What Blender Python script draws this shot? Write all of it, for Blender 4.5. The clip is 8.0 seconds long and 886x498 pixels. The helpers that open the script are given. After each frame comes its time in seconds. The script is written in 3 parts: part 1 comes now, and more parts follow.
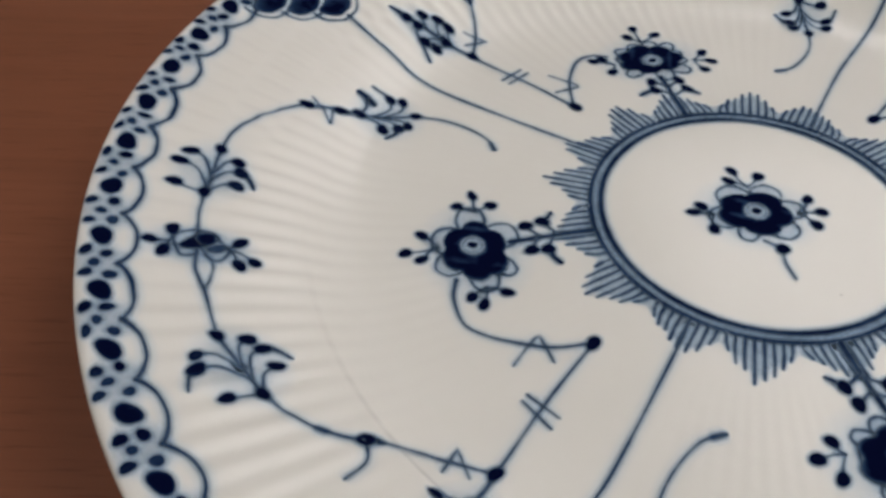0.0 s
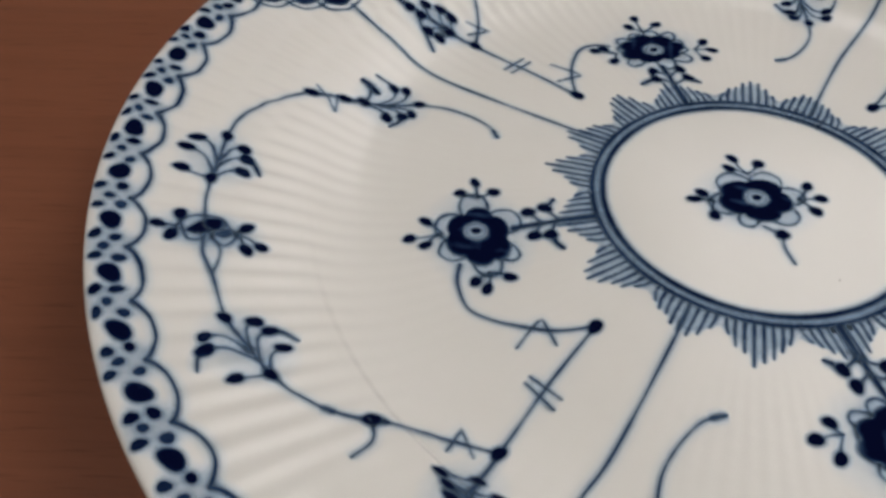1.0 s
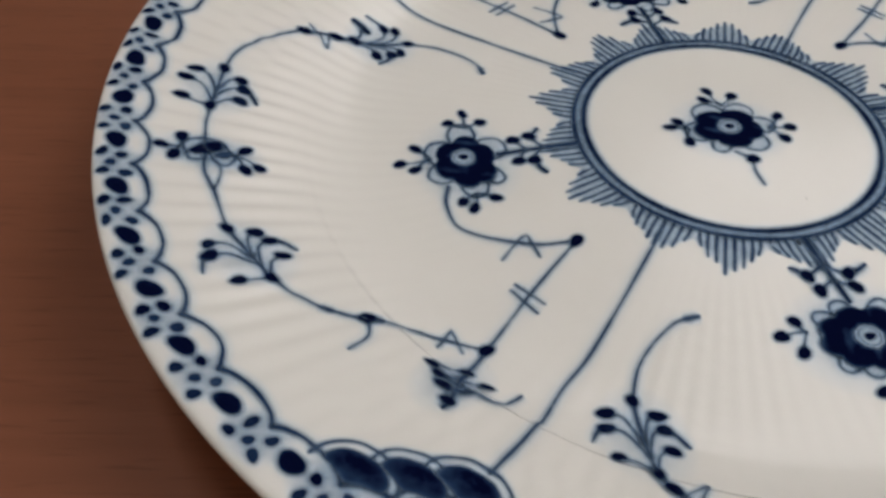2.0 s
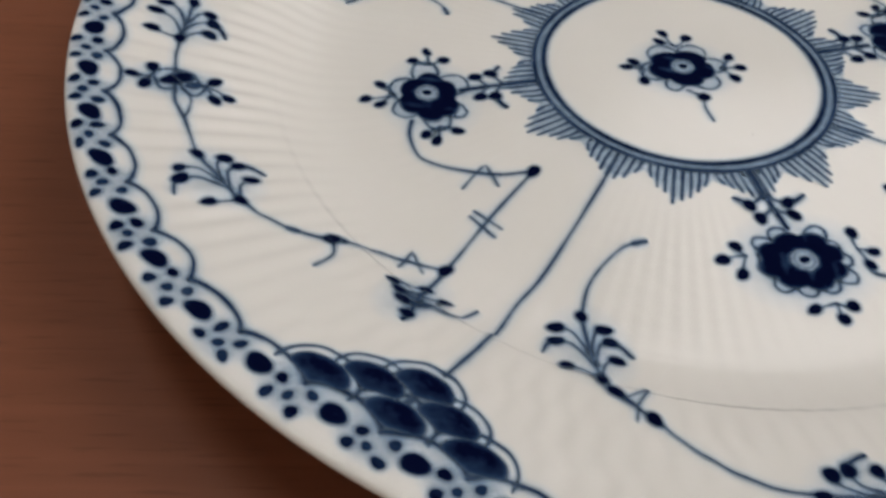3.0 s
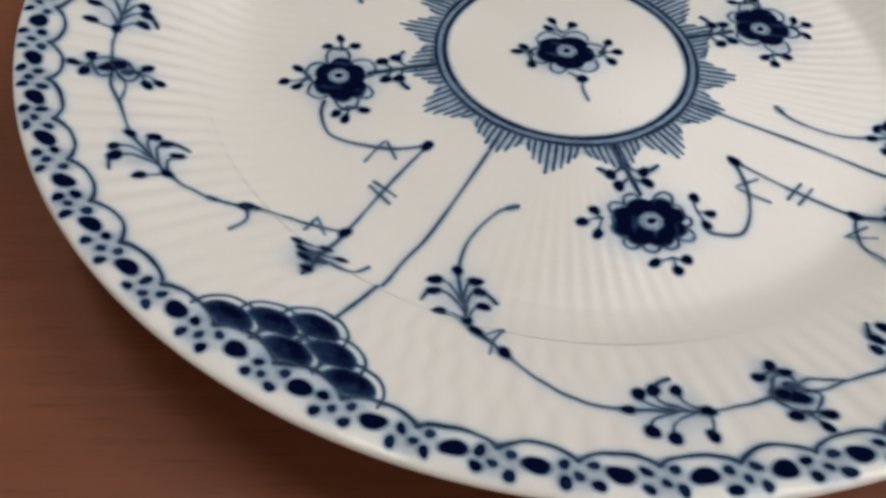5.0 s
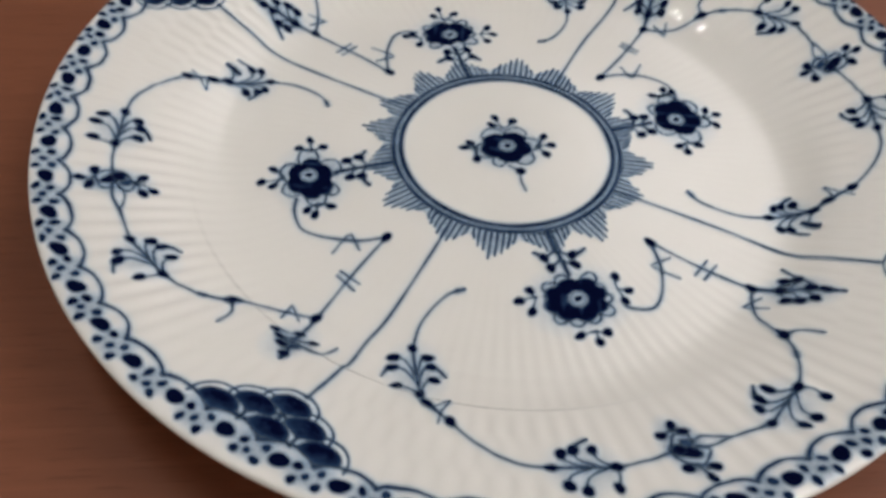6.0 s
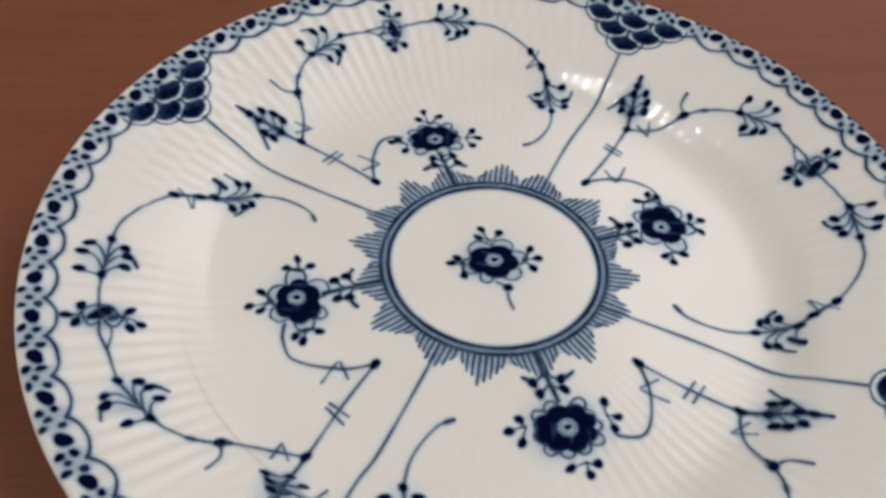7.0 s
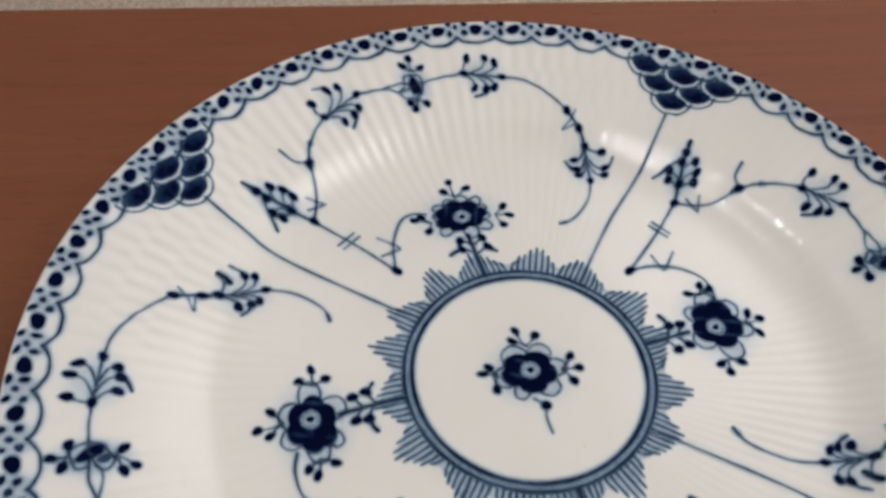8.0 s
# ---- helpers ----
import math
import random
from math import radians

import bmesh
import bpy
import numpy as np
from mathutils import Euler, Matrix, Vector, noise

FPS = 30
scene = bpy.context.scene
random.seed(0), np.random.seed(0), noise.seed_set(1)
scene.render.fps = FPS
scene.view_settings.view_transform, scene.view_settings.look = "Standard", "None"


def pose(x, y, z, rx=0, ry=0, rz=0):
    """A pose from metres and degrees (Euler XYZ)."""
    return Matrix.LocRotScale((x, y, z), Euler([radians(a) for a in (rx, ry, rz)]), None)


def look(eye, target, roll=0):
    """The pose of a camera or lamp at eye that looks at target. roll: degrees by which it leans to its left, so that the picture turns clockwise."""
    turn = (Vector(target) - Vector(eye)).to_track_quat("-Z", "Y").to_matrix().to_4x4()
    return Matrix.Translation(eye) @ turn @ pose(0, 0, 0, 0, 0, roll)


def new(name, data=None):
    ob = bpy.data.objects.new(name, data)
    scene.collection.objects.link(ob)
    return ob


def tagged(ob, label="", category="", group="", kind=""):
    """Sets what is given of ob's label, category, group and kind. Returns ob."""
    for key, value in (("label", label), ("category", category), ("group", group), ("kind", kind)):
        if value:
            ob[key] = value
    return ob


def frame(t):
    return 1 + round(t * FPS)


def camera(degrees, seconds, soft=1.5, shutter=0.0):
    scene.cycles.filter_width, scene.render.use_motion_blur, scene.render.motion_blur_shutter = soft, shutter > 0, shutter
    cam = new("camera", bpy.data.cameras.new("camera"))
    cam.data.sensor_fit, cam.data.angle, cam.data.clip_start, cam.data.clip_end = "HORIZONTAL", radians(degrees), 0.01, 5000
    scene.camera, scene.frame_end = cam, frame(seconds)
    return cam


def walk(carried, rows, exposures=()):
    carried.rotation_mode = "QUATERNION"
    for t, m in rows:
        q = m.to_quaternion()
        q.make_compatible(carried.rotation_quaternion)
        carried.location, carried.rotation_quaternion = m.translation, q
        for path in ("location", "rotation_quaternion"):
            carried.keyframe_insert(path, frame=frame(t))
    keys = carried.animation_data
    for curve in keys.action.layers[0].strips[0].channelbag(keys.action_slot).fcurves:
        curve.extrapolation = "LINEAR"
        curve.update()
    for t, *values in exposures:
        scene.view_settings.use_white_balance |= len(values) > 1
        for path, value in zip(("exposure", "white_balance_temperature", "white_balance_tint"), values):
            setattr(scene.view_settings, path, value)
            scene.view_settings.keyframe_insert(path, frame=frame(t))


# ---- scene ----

# ------------------------------------------------------------ camera
cam = camera(54.63, 8.0, soft=3.0, shutter=0.35)
ROWS = [
    (0.0, -0.05831, -0.12638, 0.12678, 44.523, 0.116, 1.674),
    (0.5, -0.05780, -0.12693, 0.12721, 44.392, 0.080, 1.730),
    (1.0, -0.05890, -0.12908, 0.12695, 44.188, 0.101, 1.707),
    (1.5, -0.05919, -0.13661, 0.12507, 43.995, 0.088, 1.352),
    (1.7, -0.05930, -0.13992, 0.12450, 43.821, 0.018, 1.138),
    (2.8, -0.05741, -0.15201, 0.12485, 41.232, -1.512, -0.031),
    (3.0, -0.05682, -0.15398, 0.12555, 40.861, -1.762, -0.165),
    (3.5, -0.05271, -0.15856, 0.12787, 39.907, -2.177, -0.529),
    (4.0, -0.04886, -0.16394, 0.13292, 39.200, -2.393, -1.012),
    (4.2, -0.04795, -0.16450, 0.13397, 38.790, -2.600, -1.325),
    (5.3, -0.04029, -0.17580, 0.15473, 38.248, -2.763, -1.680),
    (5.5, -0.03927, -0.17910, 0.16052, 38.771, -2.683, -1.949),
    (6.0, -0.03714, -0.18085, 0.17899, 40.324, -2.543, -3.520),
    (6.5, -0.03712, -0.17314, 0.19618, 41.569, -2.542, -4.608),
    (7.0, -0.03595, -0.16032, 0.19741, 41.700, -2.392, -4.738),
    (7.5, -0.03806, -0.13804, 0.19806, 40.464, -2.034, -4.109),
    (8.0, -0.03784, -0.11257, 0.20251, 38.912, -2.039, -4.243),
]
walk(cam, [(t, pose(*p)) for t, *p in ROWS], exposures=[(0.0, -0.55), (1.5, -0.56), (3.0, -0.48), (5.5, -0.41), (8.0, -0.35)])

# ------------------------------------------------------------ light
world = bpy.data.worlds.new("room_air")
world.use_nodes = True
world.node_tree.nodes["Background"].inputs[0].default_value = (1.0, 0.93, 0.85, 1)
world.node_tree.nodes["Background"].inputs[1].default_value = 0.02
scene.world = world
scene.view_settings.exposure = 0.0

TABLE_TOP = 0.0            # the table's upper face
CEILING = 1.70             # above the table
FLOOR = -0.74


def area_lamp(name, eye, target, power, wide, high, colour, shape):
    data = bpy.data.lights.new(name, "AREA")
    data.shape, data.size, data.size_y, data.energy, data.color = shape, wide, high, power, colour
    ob = new(name, data)
    ob.matrix_world = look(eye, target)
    return ob


# ceiling lamps: x, y, watts, width, length, turn; the second is unseen added fill
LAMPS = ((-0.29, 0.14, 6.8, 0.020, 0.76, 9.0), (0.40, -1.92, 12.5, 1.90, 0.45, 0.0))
ADDED_GLOW_PANELS = ((1.16, 1.44, 1.56, 1.74, 2.8), (1.24, -0.20, 1.62, 1.46, 7.0), (-0.58, 1.12, 1.20, 0.80, 1.3))   # unseen glowing panels added overhead for soft light: x, y, width, length, glow
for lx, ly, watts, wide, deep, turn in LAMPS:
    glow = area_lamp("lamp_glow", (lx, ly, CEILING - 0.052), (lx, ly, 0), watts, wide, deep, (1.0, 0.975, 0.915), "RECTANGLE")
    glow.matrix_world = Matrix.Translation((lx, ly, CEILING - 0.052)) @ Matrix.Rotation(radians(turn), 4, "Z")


# ------------------------------------------------------------ materials
def material(name):
    m = bpy.data.materials.new(name)
    m.use_nodes = True
    return m, m.node_tree.nodes, m.node_tree.links


def ramp(nodes, stops):
    r = nodes.new("ShaderNodeValToRGB")
    while len(r.color_ramp.elements) < len(stops):
        r.color_ramp.elements.new(0.5)
    for el, (at, col) in zip(r.color_ramp.elements, stops):
        el.position, el.color = at, (*col, 1)
    return r


def noise_node(nodes, links, scale, detail=3.0, rough=0.5, stretch=(1, 1, 1)):
    co, mp, n = nodes.new("ShaderNodeTexCoord"), nodes.new("ShaderNodeMapping"), nodes.new("ShaderNodeTexNoise")
    mp.inputs["Scale"].default_value = stretch
    n.inputs["Scale"].default_value, n.inputs["Detail"].default_value, n.inputs["Roughness"].default_value = scale, detail, rough
    links.new(co.outputs["Object"], mp.inputs[0])
    links.new(mp.outputs[0], n.inputs["Vector"])
    return n


def bump_to(nodes, links, height, bsdf, strength, distance):
    b = nodes.new("ShaderNodeBump")
    b.inputs["Strength"].default_value, b.inputs["Distance"].default_value = strength, distance
    links.new(height, b.inputs["Height"])
    links.new(b.outputs[0], bsdf.inputs["Normal"])


GLAZE_ROUGH = 0.08


def porcelain_material():
    """White body under a clear glaze: a soft sheen from the body's fine unevenness and a sharp gloss from the glaze over it."""
    m, nodes, links = material("glazed_porcelain")
    b = nodes["Principled BSDF"]
    n = noise_node(nodes, links, 28.0, 4.0, 0.6)
    r = ramp(nodes, [(0.3, (0.782, 0.767, 0.729)), (0.7, (0.815, 0.802, 0.766))])
    links.new(n.outputs[0], r.inputs[0])
    links.new(r.outputs[0], b.inputs["Base Color"])
    b.inputs["Roughness"].default_value = 0.27
    b.inputs["IOR"].default_value = 1.46
    b.inputs["Specular IOR Level"].default_value = 0.16
    b.inputs["Coat Weight"].default_value = 0.85
    b.inputs["Coat Roughness"].default_value = 0.022
    b.inputs["Coat IOR"].default_value = 1.5
    fine = noise_node(nodes, links, 120.0, 2.0, 0.5)
    bump_to(nodes, links, fine.outputs[0], b, 0.09, 0.0007)
    links.new(b.inputs["Normal"].links[0].from_socket, b.inputs["Coat Normal"])
    return m


def cobalt_material():
    """Underglaze blue: the brush load is stored per vertex as 'ink'; thin paint is pale and lets the white body through."""
    m, nodes, links = material("underglaze_cobalt")
    b, out = nodes["Principled BSDF"], nodes["Material Output"]
    a = nodes.new("ShaderNodeAttribute")
    a.attribute_name = "ink"
    n = noise_node(nodes, links, 420.0, 3.0, 0.6)
    k = nodes.new("ShaderNodeMapRange")
    k.inputs["From Min"].default_value, k.inputs["From Max"].default_value = 0.25, 0.75
    k.inputs["To Min"].default_value, k.inputs["To Max"].default_value = 0.82, 1.12
    links.new(n.outputs[0], k.inputs[0])
    mul = nodes.new("ShaderNodeMath")
    mul.operation = "MULTIPLY"
    links.new(a.outputs["Fac"], mul.inputs[0])
    links.new(k.outputs[0], mul.inputs[1])
    r = ramp(nodes, [(0.0, (0.27, 0.37, 0.50)), (0.30, (0.100, 0.158, 0.238)), (0.60, (0.016, 0.035, 0.085)), (0.88, (0.0020, 0.0038, 0.022))])
    links.new(mul.outputs[0], r.inputs[0])
    links.new(r.outputs[0], b.inputs["Base Color"])
    b.inputs["Roughness"].default_value = GLAZE_ROUGH
    b.inputs["IOR"].default_value = 1.46
    b.inputs["Specular IOR Level"].default_value = 0.0
    cover = nodes.new("ShaderNodeMapRange")
    cover.inputs["From Min"].default_value, cover.inputs["From Max"].default_value = 0.06, 0.56
    links.new(mul.outputs[0], cover.inputs[0])
    t, mix = nodes.new("ShaderNodeBsdfTransparent"), nodes.new("ShaderNodeMixShader")
    stain = ramp(nodes, [(0.0, (1.0, 1.0, 1.0)), (0.12, (0.86, 0.91, 0.965)), (0.5, (0.55, 0.68, 0.84))])
    links.new(mul.outputs[0], stain.inputs[0])
    links.new(stain.outputs[0], t.inputs[0])
    links.new(cover.outputs[0], mix.inputs[0])
    links.new(t.outputs[0], mix.inputs[1])
    links.new(b.outputs[0], mix.inputs[2])
    links.new(mix.outputs[0], out.inputs["Surface"])
    return m


def wood_material():
    m, nodes, links = material("brown_wood_veneer")
    b = nodes["Principled BSDF"]
    grain = noise_node(nodes, links, 1.0, 5.0, 0.62, (9, 260, 60))
    broad = noise_node(nodes, links, 1.0, 3.0, 0.5, (2.5, 22, 10))
    add = nodes.new("ShaderNodeMath")
    add.operation = "ADD"
    half = nodes.new("ShaderNodeMath")
    half.operation = "MULTIPLY"
    half.inputs[1].default_value = 0.55
    links.new(grain.outputs[0], half.inputs[0])
    half2 = nodes.new("ShaderNodeMath")
    half2.operation = "MULTIPLY"
    half2.inputs[1].default_value = 0.45
    links.new(broad.outputs[0], half2.inputs[0])
    links.new(half.outputs[0], add.inputs[0])
    links.new(half2.outputs[0], add.inputs[1])
    r = ramp(nodes, [(0.30, (0.160, 0.052, 0.0245)), (0.46, (0.192, 0.064, 0.031)), (0.56, (0.204, 0.069, 0.034)), (0.74, (0.240, 0.086, 0.044))])
    links.new(add.outputs[0], r.inputs[0])
    pores = noise_node(nodes, links, 1.0, 2.0, 0.5, (70, 1100, 300))
    spots = ramp(nodes, [(0.30, (0.80, 0.76, 0.73)), (0.41, (1.0, 1.0, 1.0))])
    links.new(pores.outputs[0], spots.inputs[0])
    mixed = nodes.new("ShaderNodeMix")
    mixed.data_type, mixed.blend_type = "RGBA", "MULTIPLY"
    mixed.inputs[0].default_value = 1.0
    links.new(r.outputs[0], mixed.inputs[6])
    links.new(spots.outputs[0], mixed.inputs[7])
    r = mixed
    links.new(r.outputs[2], b.inputs["Base Color"])
    b.inputs["Roughness"].default_value = 0.50
    b.inputs["Specular IOR Level"].default_value = 0.30
    bump_to(nodes, links, grain.outputs[0], b, 0.15, 0.0004)
    return m


def carpet_material():
    m, nodes, links = material("loop_pile_carpet")
    b = nodes["Principled BSDF"]
    n = noise_node(nodes, links, 210.0, 3.0, 0.6)
    r = ramp(nodes, [(0.34, (0.44, 0.35, 0.29)), (0.50, (0.72, 0.60, 0.51)), (0.64, (0.86, 0.76, 0.67))])
    links.new(n.outputs[0], r.inputs[0])
    links.new(r.outputs[0], b.inputs["Base Color"])
    b.inputs["Roughness"].default_value = 0.95
    bump_to(nodes, links, n.outputs[0], b, 0.8, 0.006)
    return m


def plain_material(name, colour, rough):
    m, nodes, links = material(name)
    b = nodes["Principled BSDF"]
    n = noise_node(nodes, links, 14.0, 4.0, 0.6)
    r = ramp(nodes, [(0.3, tuple(c * 0.92 for c in colour)), (0.7, colour)])
    links.new(n.outputs[0], r.inputs[0])
    links.new(r.outputs[0], b.inputs["Base Color"])
    b.inputs["Roughness"].default_value = rough
    return m


def fading_glow_material(half_wide, half_long, glow):
    """Glow of the added panels: bright in the middle, fading towards all edges for soft reflections."""
    m, nodes, links = material("added_glow")
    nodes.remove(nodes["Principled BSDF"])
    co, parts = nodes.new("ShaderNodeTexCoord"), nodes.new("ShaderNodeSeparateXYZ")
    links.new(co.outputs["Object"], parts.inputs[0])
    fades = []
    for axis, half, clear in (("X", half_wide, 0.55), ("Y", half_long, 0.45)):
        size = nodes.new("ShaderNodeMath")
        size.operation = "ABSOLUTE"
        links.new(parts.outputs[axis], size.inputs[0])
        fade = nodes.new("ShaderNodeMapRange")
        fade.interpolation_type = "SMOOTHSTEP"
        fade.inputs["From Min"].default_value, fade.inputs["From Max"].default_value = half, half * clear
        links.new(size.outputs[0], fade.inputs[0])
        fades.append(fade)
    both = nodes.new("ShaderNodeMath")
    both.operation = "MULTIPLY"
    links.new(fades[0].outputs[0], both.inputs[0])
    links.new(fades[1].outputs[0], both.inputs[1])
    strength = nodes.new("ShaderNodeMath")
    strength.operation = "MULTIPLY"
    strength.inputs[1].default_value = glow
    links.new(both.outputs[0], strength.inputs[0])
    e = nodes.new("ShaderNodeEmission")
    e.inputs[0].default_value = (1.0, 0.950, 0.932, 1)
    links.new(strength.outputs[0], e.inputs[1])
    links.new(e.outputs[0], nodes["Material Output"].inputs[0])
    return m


PORCELAIN, COBALT, WOOD, CARPET = porcelain_material(), cobalt_material(), wood_material(), carpet_material()
PAINT = plain_material("matt_wall_paint", (0.40, 0.38, 0.355), 0.85)
PALE_PAINT = plain_material("pale_wall_paint", (0.74, 0.72, 0.68), 0.85)
CEILING_PAINT = plain_material("matt_ceiling_paint", (0.42, 0.41, 0.39), 0.9)
LAMP_METAL = plain_material("white_lacquered_metal", (0.75, 0.74, 0.72), 0.4)


# ------------------------------------------------------------ mesh helpers
def part(name, bm, mat, parent=None, label="", smooth=False):
    me = bpy.data.meshes.new(name)
    bmesh.ops.recalc_face_normals(bm, faces=bm.faces)
    bm.to_mesh(me)
    bm.free()
    me.materials.append(mat)
    if smooth:
        me.polygons.foreach_set("use_smooth", [True] * len(me.polygons))
    ob = new(name, me)
    ob.parent = parent
    return tagged(ob, label)


def box(x0, x1, y0, y1, z0, z1, bevel=0.0):
    bm = bmesh.new()
    bmesh.ops.create_cube(bm, size=1.0, matrix=Matrix.LocRotScale(((x0 + x1) / 2, (y0 + y1) / 2, (z0 + z1) / 2), None, (x1 - x0, y1 - y0, z1 - z0)))
    if bevel:
        bmesh.ops.bevel(bm, geom=list(bm.edges), offset=bevel, segments=3, affect="EDGES", profile=0.5)
    return bm


# ------------------------------------------------------------ room
EDGE = 0.1755              # the table's far edge
WEST, EAST, SOUTH, NORTH = -2.0, 2.1, -2.2, 2.4


tagged(part("floor", box(WEST, EAST, SOUTH, NORTH, FLOOR - 0.1, FLOOR), CARPET), "beige-grey loop-pile carpet on the floor", "floor", kind="structure")
tagged(part("ceiling", box(WEST - 0.1, EAST + 0.1, SOUTH - 0.1, NORTH + 0.1, CEILING, CEILING + 0.1), CEILING_PAINT), "plain light grey painted ceiling", "ceiling", kind="structure")
tagged(part("wall_north", box(WEST - 0.1, EAST + 0.1, NORTH, NORTH + 0.1, FLOOR - 0.1, CEILING), PALE_PAINT), "plain off-white painted wall", "wall", kind="structure")
tagged(part("wall_south", box(WEST - 0.1, EAST + 0.1, SOUTH - 0.1, SOUTH, FLOOR - 0.1, CEILING), PALE_PAINT), "plain off-white painted wall", "wall", kind="structure")
tagged(part("wall_west", box(WEST - 0.1, WEST, SOUTH, NORTH, FLOOR - 0.1, CEILING), PAINT), "plain grey-beige painted wall", "wall", kind="structure")
tagged(part("wall_east", box(EAST, EAST + 0.1, SOUTH, NORTH, FLOOR - 0.1, CEILING), PAINT), "plain grey-beige painted wall", "wall", kind="structure")

# ------------------------------------------------------------ table
table = tagged(new("table"), "brown wood-veneer table with fine straight grain", "table")
table.location = (0, 0, FLOOR)
H = -FLOOR
part("tabletop", box(-0.95, 0.47, -0.62, EDGE, H - 0.028, H, 0.0025), WOOD, table)
for lx in (-0.89, 0.41):
    for ly in (-0.56, 0.11):
        part("leg", box(lx - 0.025, lx + 0.025, ly - 0.025, ly + 0.025, 0, H - 0.0285, 0.003), WOOD, table)

# ------------------------------------------------------------ the plate's form (lengths in plate radii)
R = 0.125                  # plate radius in metres
WELL = 0.010               # height of the well's surface above the table
RIBS = 136                 # flutes round the plate
KNOTS = [(0, 0), (0.5, 0), (0.56, 0.00036), (0.58, 0.00085), (0.6, 0.00193), (0.62, 0.00407), (0.64, 0.00785), (0.655, 0.01217), (0.67, 0.01799), (0.68, 0.0226), (0.69, 0.0277), (0.7, 0.03307),
         (0.71, 0.03842), (0.72, 0.04343), (0.73, 0.04796), (0.745, 0.05402), (0.76, 0.05978), (0.8, 0.075), (0.85, 0.0938), (0.9, 0.113), (0.95, 0.133), (0.960, 0.1372), (0.968, 0.1405), (0.974, 0.1428), (0.979, 0.1440), (0.984, 0.1441), (0.989, 0.1431), (1.0, 0.1380)]
KR, KZ = np.array([k[0] for k in KNOTS]), np.array([k[1] for k in KNOTS])


def hermite(r):
    """The profile of the plate's face: a smooth curve through the knots."""
    h = np.diff(KR)
    s = np.diff(KZ) / h
    m = np.concatenate([[0.0], np.where(s[:-1] * s[1:] > 0, 2 * s[:-1] * s[1:] / np.where(s[:-1] + s[1:] == 0, 1, s[:-1] + s[1:]), 0), [s[-1]]])
    i = np.clip(np.searchsorted(KR, r, side="right") - 1, 0, len(h) - 1)
    t = (r - KR[i]) / h[i]
    return ((2 * t**3 - 3 * t**2 + 1) * KZ[i] + (t**3 - 2 * t**2 + t) * h[i] * m[i] + (3 * t**2 - 2 * t**3) * KZ[i + 1] + (t**3 - t**2) * h[i] * m[i + 1])


def flute(r, a):
    """Depth of the moulded flutes: strong on the rim, faint in the well, none in the middle."""
    depth = np.interp(r, [0.0, 0.28, 0.40, 0.60, 0.66, 0.695, 0.722, 0.77, 0.80, 0.90, 0.955, 0.985, 1.0], [0, 0, 0.00010, 0.00019, 0.00024, 0.00034, 0.00052, 0.0010, 0.0011, 0.0011, 0.0009, 0.0003, 0.0])
    wobble = 0.25 * np.sin(3 * a + 1.0) + 0.2 * np.sin(7 * a)
    # near the panels the flutes change places in three bands, as in a woven pattern
    woven = np.clip(2.6 * (0.5 + 0.5 * np.sin(4 * a - 2.967)) - 0.95, 0, 1)
    bands = np.where((r > 0.745) & (r < 0.895), np.clip(1.9 * np.cos(2 * np.pi * (r - 0.745) / 0.15), -1, 1), 1.0)
    uneven = 1 + 0.25 * np.sin(17 * a + 9 * r) * np.sin(11 * a - 31 * r)
    return depth * uneven * ((1 - woven) + woven * bands) * np.cos(RIBS * a + wobble)


def out_of_round(r, a):
    """The rim is a little wider on one side, as hand-finished ware is."""
    t = np.clip((r - 0.72) / 0.28, 0, 1)
    return 1 + t * t * (3 - 2 * t) * (0.0015 + 0.0052 * np.cos(a - 2.53))


def shoulder(r, a):
    """A sharp moulded step where rim and cove meet, strongest on one side."""
    w = np.exp(-((np.mod(a - radians(244) + np.pi, 2 * np.pi) - np.pi) / radians(28)) ** 2)
    return 0.0082 * w * np.interp(r, [0.0, 0.625, 0.66, 0.69, 0.7035, 0.7125, 0.722, 0.775, 1.0], [0, 0, -0.35, -0.8, -1.0, 0.16, 0.13, 0, 0])


def face_z(x, y):
    r, a = np.hypot(x, y), np.arctan2(y, x)
    r = np.minimum(r / out_of_round(r, a), 1.0)
    return hermite(r) + flute(r, a) + shoulder(r, a)


